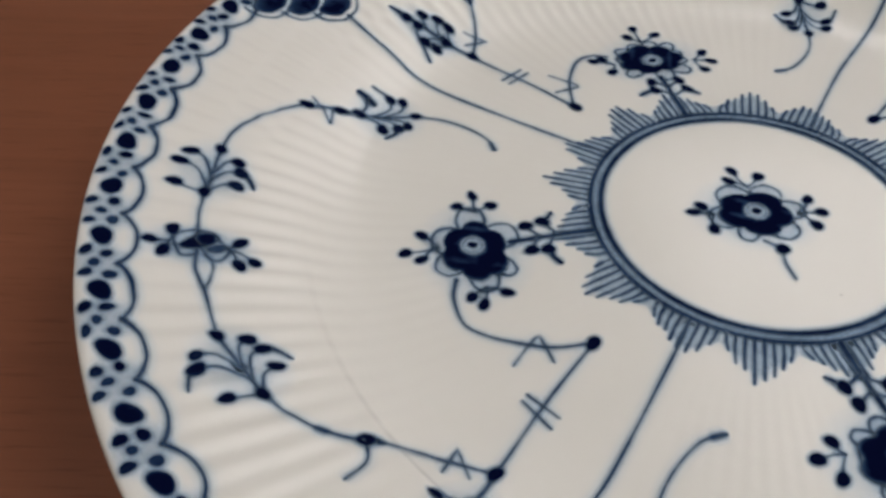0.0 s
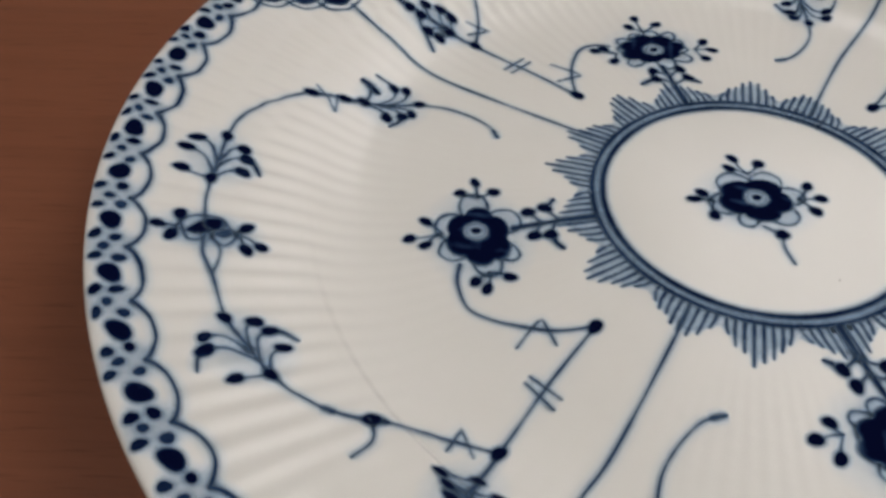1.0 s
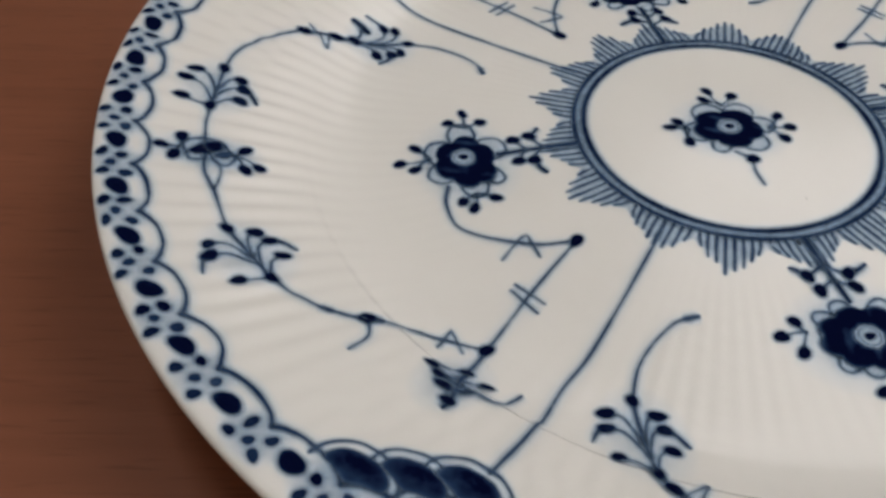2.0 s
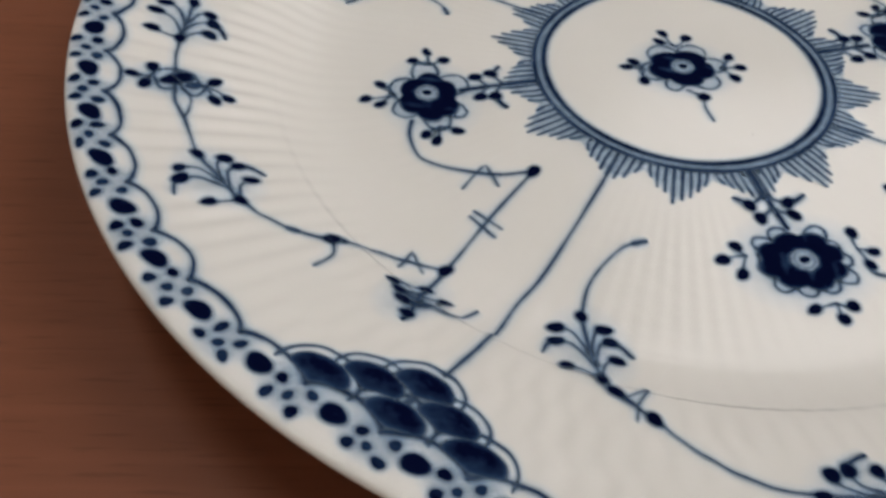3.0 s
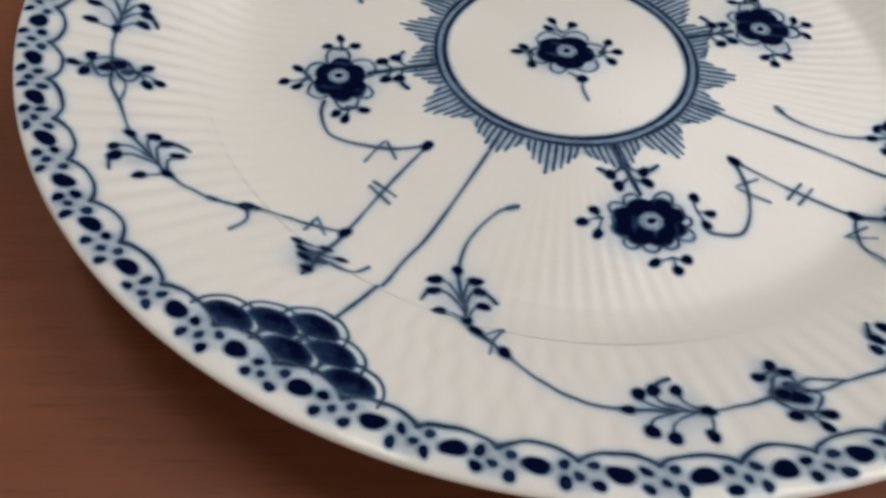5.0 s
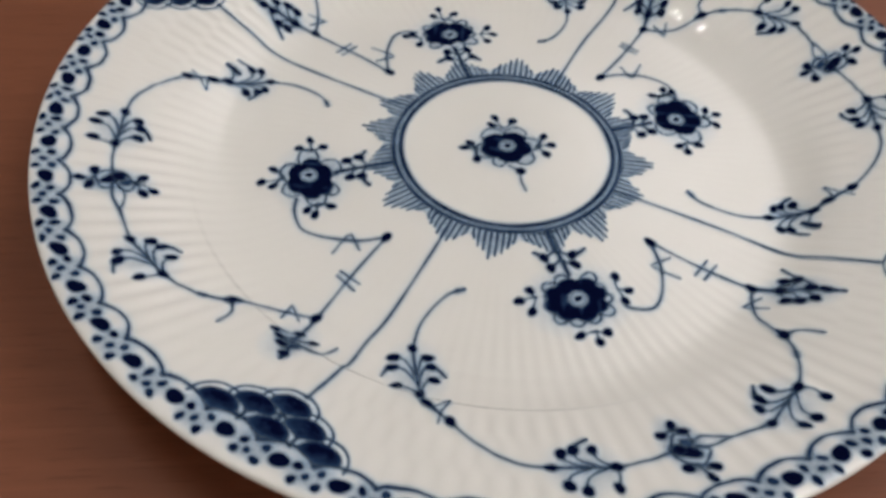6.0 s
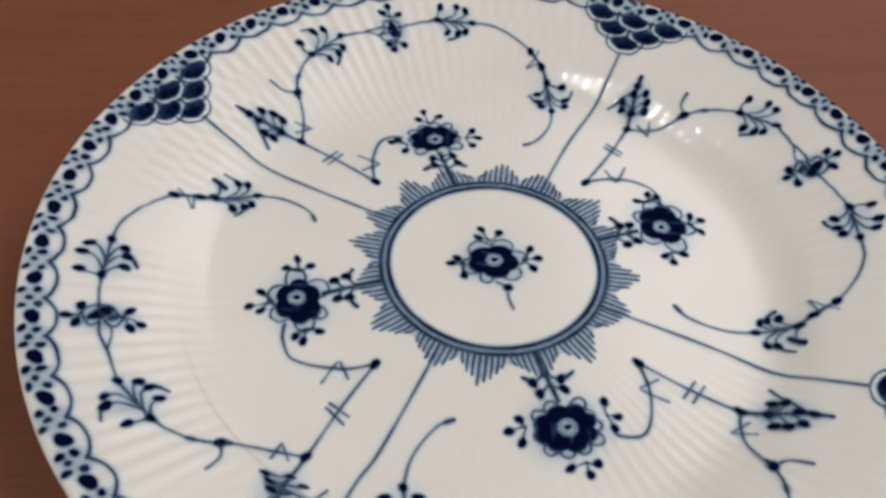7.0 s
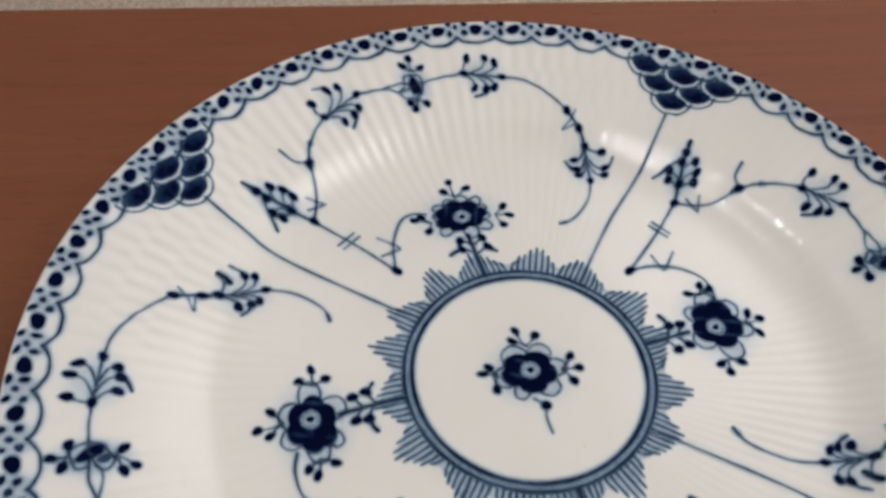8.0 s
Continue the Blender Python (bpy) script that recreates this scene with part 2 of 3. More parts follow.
def plate_body(parent):
    steps = RIBS * 10
    top = np.concatenate([np.linspace(0.04, 0.26, 6), np.linspace(0.30, 0.56, 14), np.linspace(0.58, 0.70, 31), np.linspace(0.703, 0.727, 17), np.linspace(0.732, 0.76, 8), np.linspace(0.766, 0.96, 38), np.linspace(0.963, 0.989, 12)])
    lip = [(0.9868 + 0.0090 * math.sin(radians(t)), 0.1344 + 0.0090 * math.cos(radians(t))) for t in range(22, 172, 10)]
    under = lip + [(0.983, 0.1240), (0.97, 0.1160), (0.85, 0.0690), (0.75, 0.0270), (0.68, -0.0150), (0.635, -0.0400),
             (0.625, -0.0700), (0.615, -0.0785), (0.600, -0.0800), (0.585, -0.0780), (0.575, -0.0500), (0.50, -0.0400), (0.05, -0.0380)]
    a = np.arange(steps) * 2 * np.pi / steps
    rows = []
    for r in top:
        w = r * out_of_round(r, a)
        rows.append(np.stack([w * np.cos(a), w * np.sin(a), hermite(np.full(steps, r)) + flute(np.full(steps, r), a) + shoulder(np.full(steps, r), a)], 1))
    for r, z in under:
        w = r * out_of_round(r, a)
        rows.append(np.stack([w * np.cos(a), w * np.sin(a), np.full(steps, z)], 1))
    n = len(rows)
    co = np.concatenate(rows + [np.array([[0, 0, 0.0], [0, 0, -0.038]])]) * R
    faces = []
    for i in range(n - 1):
        b = i * steps
        faces += [(b + k, b + (k + 1) % steps, b + steps + (k + 1) % steps, b + steps + k)[::-1] for k in range(steps)]
    c0, c1, last = n * steps, n * steps + 1, (n - 1) * steps
    faces += [(c0, k, (k + 1) % steps) for k in range(steps)]
    faces += [(c1, last + (k + 1) % steps, last + k) for k in range(steps)]
    me = bpy.data.meshes.new("body")
    me.from_pydata(co.tolist(), [], faces)
    me.polygons.foreach_set("use_smooth", [True] * len(me.polygons))
    me.materials.append(PORCELAIN)
    me.update()
    ob = new("body", me)
    ob.parent = parent
    return ob


# ------------------------------------------------------------ brush work (lengths in plate radii, draped on the face)
brush_rng = random.Random(7)


class Brush:
    """Collects the strokes of one painted motif and lays them on the plate's face as one thin film."""
    def __init__(self, layer=0):
        self.layer = layer
        self.xy, self.lift, self.ink, self.faces = [], [], [], []

    def lay(self, xy, ink, faces, raised=0):
        base = len(self.xy)
        self.layer += 1
        self.xy += [tuple(p) for p in xy]
        self.lift += [self.layer + raised] * len(xy)
        self.ink += list(ink)
        self.faces += [tuple(base + i for i in f) for f in faces]

    def stroke(self, pts, w=0.0028, ink=0.7, start=1.0, end=1.0, curve=True, wobble=0.12, halo=0.0055):
        """A brush line through pts with half width w, which narrows or swells to start and end times w."""
        p = smooth_path(pts) if curve else even_path(pts)
        w = w * 0.86 if w < 0.003 else w
        first, last = p[0] - p[1], p[-1] - p[-2]
        p = np.vstack([p[0] + first / np.hypot(*first) * 0.004, p, p[-1] + last / np.hypot(*last) * 0.004])
        d = np.gradient(p, axis=0)
        d /= np.hypot(d[:, 0], d[:, 1])[:, None] + 1e-12
        nrm = np.stack([-d[:, 1], d[:, 0]], 1)
        n = len(p)
        s = np.linspace(0, 1, n)
        ph = brush_rng.random() * 6.28
        wide = w * (start + (end - start) * s) * (1 + wobble * np.sin(9 * s * max(1, n / 40) + ph) + 0.5 * wobble * np.sin(23 * s * max(1, n / 40) + 2 * ph))
        load = 0.93 * ink * (1 + 0.13 * np.sin(5 * s * max(1, n / 30) + 1.7 * ph))
        cap = np.minimum(1, np.minimum(np.arange(n), np.arange(n)[::-1]) / 1.5)
        cols = [(-1.0, 2.3, 0.0), (-1.0, 0.80, 0.16), (-0.85, 0.12, 0.46), (-0.34, 0.0, 0.98), (0.34, 0.0, 0.98), (0.85, 0.12, 0.46), (1.0, 0.80, 0.16), (1.0, 2.3, 0.0)]
        xy, val, faces = [], [], []
        for i in range(n):
            for k, h, v in cols:
                off = k * wide[i] * (0.35 + 0.65 * cap[i]) + math.copysign(halo * h, k) * (0.4 + 0.6 * cap[i])
                xy.append(p[i] + nrm[i] * off)
                val.append(v * load[i] * (0.0 if i in (0, n - 1) else 1.0))
        for i in range(n - 1):
            for k in range(7):
                a = i * 8 + k
                faces.append((a, a + 1, a + 9, a + 8))
        self.lay(xy, val, faces)

    def fill(self, centre, outline, ink=1.0, rings=((0.45, 1.0), (0.76, 0.97), (0.92, 0.74), (1.05, 0.24)), halo=0.0065, shade=None):
        """A filled patch: outline is a closed list of points that the centre sees."""
        c, o = np.array(centre, float), np.array(outline, float)
        size = np.hypot(*(o - c).T).max()
        if 0.007 < size <= 0.025:
            rings = ((0.22, rings[0][1]),) + tuple(rings[:1]) + ((0.62, 0.5 * (rings[0][1] + rings[1][1])),) + tuple(rings[1:])
        if size > 0.025:
            o = even_path(np.vstack([o, o[:1]]), 0.006)[:-1]
            rings = tuple((f, rings[0][1]) for f in np.arange(0.12, rings[0][0] - 0.05, 0.006 / size * 1.2)) + tuple(rings)
            if size > 0.06:
                rings = tuple((f, 1.0) for f in np.arange(0.06, 0.90, 0.006 / size)) + ((0.94, 0.9), (1.0, 0.6))
        n = len(o)
        out = o - c
        length = np.hypot(out[:, 0], out[:, 1])[:, None]
        levels = [(f, v) for f, v in rings] + [(rings[-1][0] + halo / length, 0.0)]
        xy, val, faces = [c], [ink], []
        for f, v in levels:
            ring = c + out * f
            xy += list(ring)
            val += [ink * v] * n
        if shade:
            val = [v * shade(q) for v, q in zip(val, xy)]
        for k in range(n):
            faces.append((0, 1 + k, 1 + (k + 1) % n))
        for j in range(len(levels) - 1):
            for k in range(n):
                a, b = 1 + j * n + k, 1 + j * n + (k + 1) % n
                faces.append((a, a + n, b + n, b))
        self.lay(xy, val, faces, 45 if ink > 0.5 else 0)

    def veil(self, at, a, b, turn=0.0, ink=0.085, n=28):
        """A faint bluish bloom that the colour leaves in the glaze round a cluster; it fades out to its edge."""
        c, s = math.cos(turn), math.sin(turn)
        xy, val, faces = [np.array(at, float)], [ink], []
        levels = [(f, ink * (1 - f**3)) for f in (0.2, 0.4, 0.6, 0.8, 0.92, 1.0)]
        for f, v in levels:
            for k in range(n):
                t = 2 * math.pi * k / n
                x, y = a * f * math.cos(t), b * f * math.sin(t)
                xy.append(np.array([at[0] + c * x - s * y, at[1] + s * x + c * y]))
                val.append(v)
        faces += [(0, 1 + k, 1 + (k + 1) % n) for k in range(n)]
        for j in range(len(levels) - 1):
            for k in range(n):
                p, q = 1 + j * n + k, 1 + j * n + (k + 1) % n
                faces.append((p, p + n, q + n, q))
        self.lay(xy, val, faces)

    def blob(self, at, a, b, turn=0.0, ink=1.0, n=18):
        """An oval dab with half axes a and b, its long axis turned by turn radians."""
        ph = brush_rng.random() * 6.28
        c, s = math.cos(turn), math.sin(turn)
        pts = []
        for k in range(n):
            t = 2 * math.pi * k / n
            f = 1 + 0.07 * math.sin(2 * t + ph) + 0.05 * math.sin(3 * t + 2 * ph)
            x, y = a * f * math.cos(t), b * f * math.sin(t)
            pts.append((at[0] + c * x - s * y, at[1] + s * x + c * y))
        self.fill(at, pts, ink)

    def done(self, name, parent, label=""):
        xy = np.array(self.xy)
        rad = np.hypot(xy[:, 0], xy[:, 1])
        xy = xy * (1 + 0.8 * np.minimum(0, shoulder(rad, np.arctan2(xy[:, 1], xy[:, 0]))) / np.maximum(rad, 0.1))[:, None]
        z = np.max([face_z(xy[:, 0] * k, xy[:, 1] * k) for k in (0.995, 1.0, 1.005)], axis=0) if len(xy) else 0
        z = np.where((rad > 0.685) & (rad < 0.74), z, face_z(xy[:, 0], xy[:, 1])) * R + 0.00015 + np.array(self.lift) * 1.0e-6
        co = np.column_stack([xy * R, z])
        me = bpy.data.meshes.new(name)
        me.from_pydata(co.tolist(), [], self.faces)
        at = me.attributes.new("ink", "FLOAT", "POINT")
        at.data.foreach_set("value", np.array(self.ink, dtype=np.float32))
        me.polygons.foreach_set("use_smooth", [True] * len(me.polygons))
        me.materials.append(COBALT)
        me.update()
        ob = new(name, me)
        ob.parent = parent
        return tagged(ob, label)


def even_path(pts, step=0.005):
    p = np.array(pts, float)
    d = np.concatenate([[0], np.cumsum(np.hypot(*np.diff(p, axis=0).T))])
    n = max(6, int(d[-1] / step))
    s = np.linspace(0, d[-1], n)
    return np.column_stack([np.interp(s, d, p[:, 0]), np.interp(s, d, p[:, 1])])


def smooth_path(pts):
    """A curve through the points (Catmull-Rom), at even steps."""
    p = np.array(pts, float)
    if len(p) < 3:
        return even_path(p)
    q = np.vstack([2 * p[0] - p[1], p, 2 * p[-1] - p[-2]])
    out = []
    for i in range(1, len(q) - 2):
        t = np.linspace(0, 1, 14, endpoint=False)[:, None]
        a, b, c, d = q[i - 1], q[i], q[i + 1], q[i + 2]
        out.append(0.5 * ((2 * b) + (c - a) * t + (2 * a - 5 * b + 4 * c - d) * t**2 + (3 * b - a - 3 * c + d) * t**3))
    return even_path(np.vstack(out + [p[-1:]]))


def polar(r, deg):
    return np.array([r * math.cos(radians(deg)), r * math.sin(radians(deg))])


class Frame:
    """Local axes on the plate: u outwards along the direction deg, v counter-clockwise across it, from an origin."""

    def __init__(self, deg, origin=(0.0, 0.0), scale=1.0):
        a = radians(deg)
        self.u, self.v, self.o, self.k, self.a = np.array([math.cos(a), math.sin(a)]), np.array([-math.sin(a), math.cos(a)]), np.array(origin, float), scale, a

    def __call__(self, u, v):
        return self.o + self.k * (u * self.u + v * self.v)

    def many(self, pts):
        return [self(*p) for p in pts]


def between(a, b, f, side=0.0):
    """The point at the fraction f of the way from a to b, moved to the left of it by side."""
    a, b = np.array(a), np.array(b)
    d = (b - a) / (np.hypot(*(b - a)) + 1e-9)
    return a + (b - a) * f + side * np.array([-d[1], d[0]])


# ------------------------------------------------------------ motifs
def rosette(brush, fr, lobes, turn, half, off):
    """The dark blossom round a small open eye: lobes with notches between them, wider than high or higher than wide."""
    n = 72
    outer, inner = [], []
    for k in range(n):
        t = 2 * math.pi * k / n
        e = 0.84 + 0.20 * abs(math.cos(lobes * (t - turn) / 2)) ** 0.6 + 0.03 * math.sin(3 * t + 5 * turn)
        outer.append((off[0] + half[0] * e * math.cos(t), off[1] + half[1] * e * math.sin(t)))
        inner.append((0.0165 * math.cos(t), 0.0165 * math.sin(t)))
    xy, val, faces = [], [], []
    levels = [(0.0, 0.0), (0.10, 0.42), (0.22, 0.90), (0.34, 1.0), (0.46, 1.0), (0.58, 1.0), (0.70, 1.0), (0.82, 1.0), (0.92, 0.94), (1.0, 0.66), (1.07, 0.26), (1.17, 0.0)]
    for f, v in levels:
        for (ox, oy), (ix, iy) in zip(outer, inner):
            px, py = ix + (ox - ix) * f, iy + (oy - iy) * f
            xy.append(fr(px, py))
            streak = max(0.0, math.sin(165 * py + 60 * px + 5 * turn)) ** 2 * (0.5 + 0.5 * math.sin(70 * px - 40 * py + 3 * turn))
            val.append(v * (1 - 0.36 * streak))
    for j in range(len(levels) - 1):
        for k in range(n):
            p, q = j * n + k, j * n + (k + 1) % n
            faces.append((p, p + n, q + n, q))
    brush.lay(xy, val, faces, 40)
    brush.stroke([fr(0.0150 * math.cos(t), 0.0150 * math.sin(t)) for t in np.linspace(0.3, 6.4, 18)], 0.0016, 0.36, halo=0.003)
    brush.blob(fr(0, 0), 0.0078, 0.0062, 0.3, 0.92)


def petal(fr, at, reach, spread, half, off, parent):
    """One thin outlined petal: a bowed line from the blossom's edge and back, with a pale wash inside."""
    b = Brush(4)
    def rim(t, k):
        base = np.array([off[0] + half[0] * 0.93 * math.cos(t), off[1] + half[1] * 0.93 * math.sin(t)])
        r = np.hypot(*base)
        return base * (1 + (max(reach, r * 1.08) / r - 1) * k)
    way = []
    for f in (0.0, 0.10, 0.30, 0.5, 0.70, 0.90, 1.0):
        t = radians(at + (2 * f - 1) * spread)
        way.append(fr(*rim(t, 1 - abs(2 * f - 1) ** 2.6)))
    b.fill(fr(*rim(radians(at), 0.4)), way, 0.085, halo=0.004)
    b.stroke(way, 0.0023, 0.48, brush_rng.uniform(0.8, 1.25), brush_rng.uniform(0.8, 1.25), halo=0.0042)
    return b.done("petal", parent)


def three_dots(brush, fr, root, dots, w=0.0022):
    """A sprig of small buds on fine stalks from one root."""
    for du, dv in dots:
        tip = fr(du, dv)
        brush.stroke([fr(*root), between(fr(*root), tip, 0.5, brush_rng.uniform(-0.003, 0.003)), tip], w, 0.46, halo=0.0036)
        d = tip - fr(*root)
        brush.blob(tip, 0.0106 * brush_rng.uniform(0.9, 1.1), 0.0080 * brush_rng.uniform(0.9, 1.1), math.atan2(d[1], d[0]) + brush_rng.uniform(-0.3, 0.3), 0.96)


leaf_rng = random.Random(21)


def leaf_sprig(base, top, parent, inner=((0.05, 0.043), (0.52, 0.048), (0.78, 0.038)), outer=((0.31, 0.038), (0.61, 0.038), (0.81, 0.030)), tails=(0.35, 1.0), dab=0.0):
    """A leafy sprig along the stem from base to top. inner and outer: its leaves on the two sides, as fractions of the stem and
    reach across it; tails: ink of the curled strokes that run back from the middle leaves; dab: length of the bold stroke in place of the first leaf."""
    brush, leaves_at = Brush(), []
    base, top = np.array(base), np.array(top)
    axis = top - base
    length = np.hypot(*axis)
    d = axis / length
    n = np.array([-d[1], d[0]])
    bloom = Brush(-2)
    bloom.veil(between(base, top, 0.5), length * 0.72, 0.066, math.atan2(d[1], d[0]), 0.11)
    for side, leaves, tail in ((1, inner, tails[0]), (-1, outer, tails[1])):
        for i, (f, k) in enumerate(leaves):
            tip = base + axis * f + n * side * k
            root = base + axis * max(0.0, f - 0.40)
            mid = base + axis * (f - 0.06) + n * side * k * 0.46
            brush.stroke([root, mid, tip], 0.0023, 0.46, halo=0.0040)
            turn = math.atan2(n[1] * side - 0.35 * d[1], n[0] * side - 0.35 * d[0])
            if i == 0 and dab and side > 0:
                brush.stroke([tip + d * 0.012 - n * 0.014, tip - d * dab * 0.3 + n * 0.004, tip - d * dab + n * 0.010], 0.0060, 0.95, 0.8, 1.1)
                continue
            leaves_at.append((tip, turn + brush_rng.uniform(-0.25, 0.25)))
            if i == 1 and tail:
                brush.stroke([tip, tip + n * side * 0.013 - d * 0.008, tip + n * side * 0.024 - d * 0.028], 0.0026, 0.42 + 0.34 * tail, 1.2, 0.7)
    brush.stroke([base, between(base, top, 0.5), top], 0.0026, 0.55)
    brush.blob(base, 0.0104, 0.0080, math.atan2(d[1], d[0]), 1.0)
    brush.blob(top, 0.0096, 0.0074, math.atan2(d[1], d[0]), 1.0)
    sprig = brush.done("painted_sprig", parent, "blue painted leaf sprig with dark oval leaves")
    bloom.done("colour_bloom", sprig, "pale bluish bloom in the glaze")
    for at, turn in leaves_at:
        leaf = Brush(10)
        leaf.blob(at, 0.0114 * leaf_rng.uniform(0.86, 1.12), 0.0084 * leaf_rng.uniform(0.88, 1.12), turn, leaf_rng.uniform(0.86, 1.0))
        leaf.done("leaf", sprig)


def big_flower(fr, style, parent, label):
    """A blossom with outlined petals and three sprigs of buds; where it has a stem, that runs inwards to the ring between paired buds."""
    lobes, turn, half, off, petals, groups, stem = style
    b = Brush()
    b.veil(fr(*off), half[0] * 1.95, half[1] * 1.95, fr.a, 0.12)
    for root, *dots in groups:
        three_dots(b, fr, root, dots)
    if stem:
        near, end, tail_out, tail_in = stem
        b.stroke(fr.many([(-half[0] - 0.008, 0.004), ((end - half[0]) / 2, 0.002), (end, 0.001)]), 0.0040, 0.86, 0.7, 1.0)
        for du, dv in ((near, -0.026), (near - 0.028, -0.031), (near + 0.003, 0.027), (near - 0.022, 0.029)):
            b.stroke([fr(du - 0.018, 0.002), fr(du - 0.006, dv * 0.6), fr(du, dv)], 0.0024, 0.62)
            b.blob(fr(du, dv), 0.0118, 0.0090, fr.a + brush_rng.uniform(-0.5, 0.5), 0.98)
        b.stroke(fr.many([(near - 0.024, 0.032), (near - 0.026, 0.046), (near - 0.034, 0.062)]), 0.0036, tail_out, 1.1, 0.8)
        if tail_in:
            b.stroke(fr.many([(near - 0.030, -0.034), (near - 0.040, -0.040), (near - 0.048, -0.049)]), 0.0028, tail_in)
    flower = b.done("painted_flower", parent, label)
    for at, reach, spread in petals:
        petal(fr, at, reach, spread, half, off, flower)
    heart = Brush(30)
    rosette(heart, fr, lobes, turn, half, off)
    heart.done("blossom_heart", flower, "dark blue streaked heart with a pale eye")


def vine(points, parent, hatch, curl, mark, sag):
    """The thin winding stem that joins the motifs of one quarter, with its knots and cross marks."""
    tail, n1, n2, n3, n4, n5, n6, n7, n8, n9, n10, n10t, n11, zig, heart, bud_tip = points
    b = Brush()
    run = lambda p, q, *sides: [p, *(between(p, q, f, s) for f, s in sides), q]
    b.stroke(run(tail, n1, (0.17, -0.019), (0.44, -0.025), (0.72, -0.020)), 0.0023, 0.50, 1.25, 0.9)
    b.stroke([tail, between(tail, n1, 0.10, -0.013)], 0.0030, 0.55)
    b.stroke([n2, n3, n4], 0.0026, 0.64)
    b.stroke(run(n4, n5, (0.22, -0.014), (0.5, -0.023), (0.77, -0.019)), 0.0024, 0.48, 1.2, 0.9)
    b.stroke(run(n6, n7, (0.5, -0.004)), 0.0024, 0.50)
    f1, f2 = between(n7, n8, 0.52, -0.004), between(n7, n8, 0.25, 0.013)
    b.stroke([n7, between(n7, n8, 0.26, -0.010), f1, between(n7, n8, 0.8, -0.002), n8], 0.0024, 0.52)
    b.stroke([n7, f2, f1], 0.0022, 0.44)
    b.stroke(run(n9, n10, (0.3, -0.011), (0.7, -0.012)), 0.0026, 0.55)
    b.stroke([between(n9, n10, 0.56, -0.013), between(n9, n10, 0.68, -0.013)], 0.0034, 0.62)
    b.stroke(run(n10, n11, (0.2, 0.6 * sag), (0.5, sag), (0.78, 0.6 * sag)), 0.0025, 0.52)
    b.stroke(run(n10, n10t, (0.45, 0.012)), 0.0026, 0.52, 0.8, 1.3)
    b.stroke(run(n11, zig, (0.5, 0.004)), 0.0026, 0.50, 1.2, 0.9)
    q = heart
    u = q / np.hypot(*q)
    v = np.array([-u[1], u[0]])
    b.stroke([q + u * c + v * e for c, e in curl] + [zig], 0.0026, 0.56)
    for p, ahead, s in ((zig, n11, 1.10), (n11, zig, 1.0), (n10, n11, 1.05), (n3, n4, 0.95), (n4, n3, 1.0)):
        d = ahead - p
        b.blob(p, 0.0118 * s, 0.0084 * s, math.atan2(d[1], d[0]) + brush_rng.uniform(-0.4, 0.4), 1.0)
    b.stroke([between(n10, n11, -0.04, 0.004), between(n10, n11, 0.13, 0.2 * sag)], 0.0042, 0.82, 0.8, 0.5)
    # cross marks
    m = q + u * mark[0] + v * mark[1]
    b.stroke([m + u * 0.044 + v * 0.044, m + u * 0.012 + v * 0.010, m - u * 0.002, m - u * 0.006 + v * 0.014, m - u * 0.012 + v * 0.047], 0.0023, 0.46)
    for low, high in hatch:
        b.stroke([between(n11, zig, low, -0.022), between(n11, zig, high, 0.031)], 0.0022, 0.50, 0.8, 1.2, curve=False)
    c = lambda f, s: between(n10, n11, f, 0.5 * sag + s)
    b.stroke([c(0.80, -0.018), c(0.68, 0.026), c(0.58, -0.020)], 0.0021, 0.42, curve=False)
    c = lambda f, s: between(n3, n4, f, s)
    b.stroke([c(0.82, -0.020), c(0.52, 0.006), c(0.36, 0.040), c(0.22, -0.004)], 0.0022, 0.42, 0.6, 0.9, curve=False)
    return b.done("painted_vine", parent, "thin blue painted winding stem with knots")


def bud(n11, tip, parent):
    """The pointed bud of paired dabs at the end of a stem."""
    b = Brush()
    d = (tip - n11) / np.hypot(*(tip - n11))
    at = lambda f, s: between(n11, tip, f, s)
    turn = math.atan2(d[1], d[0])
    b.veil(at(0.52, -0.002), 0.080, 0.054, turn, 0.13)
    b.stroke([n11, at(0.34, 0.0), at(0.6, 0.003), at(0.86, 0.002)], 0.0030, 0.68, 1.0, 1.0)
    for f, s in ((0.37, 0.028), (0.50, 0.031), (0.38, -0.032), (0.52, -0.033), (0.68, -0.024)):
        b.stroke([at(f - 0.12, 0), at(f - 0.03, s * 0.55), at(f, s)], 0.0021, 0.46)
        b.blob(at(f, s), 0.0116, 0.0088, turn + brush_rng.uniform(-0.4, 0.4), 0.97)
    for f, s in ((0.33, 0.0), (0.65, 0.007), (0.80, 0.003)):
        b.blob(at(f, s), 0.0114, 0.0090, turn, 1.0)
    b.stroke([at(0.80, 0.003), at(0.90, 0.001), at(1.02, 0.0)], 0.0042, 0.94, 1.0, 0.7)
    b.stroke([at(0.68, 0.012), at(0.56, 0.034), at(0.44, 0.050), at(0.34, 0.066)], 0.0027, 0.60, 0.8, 1.3)
    return b.done("painted_bud", parent, "blue painted pointed bud of small dabs")


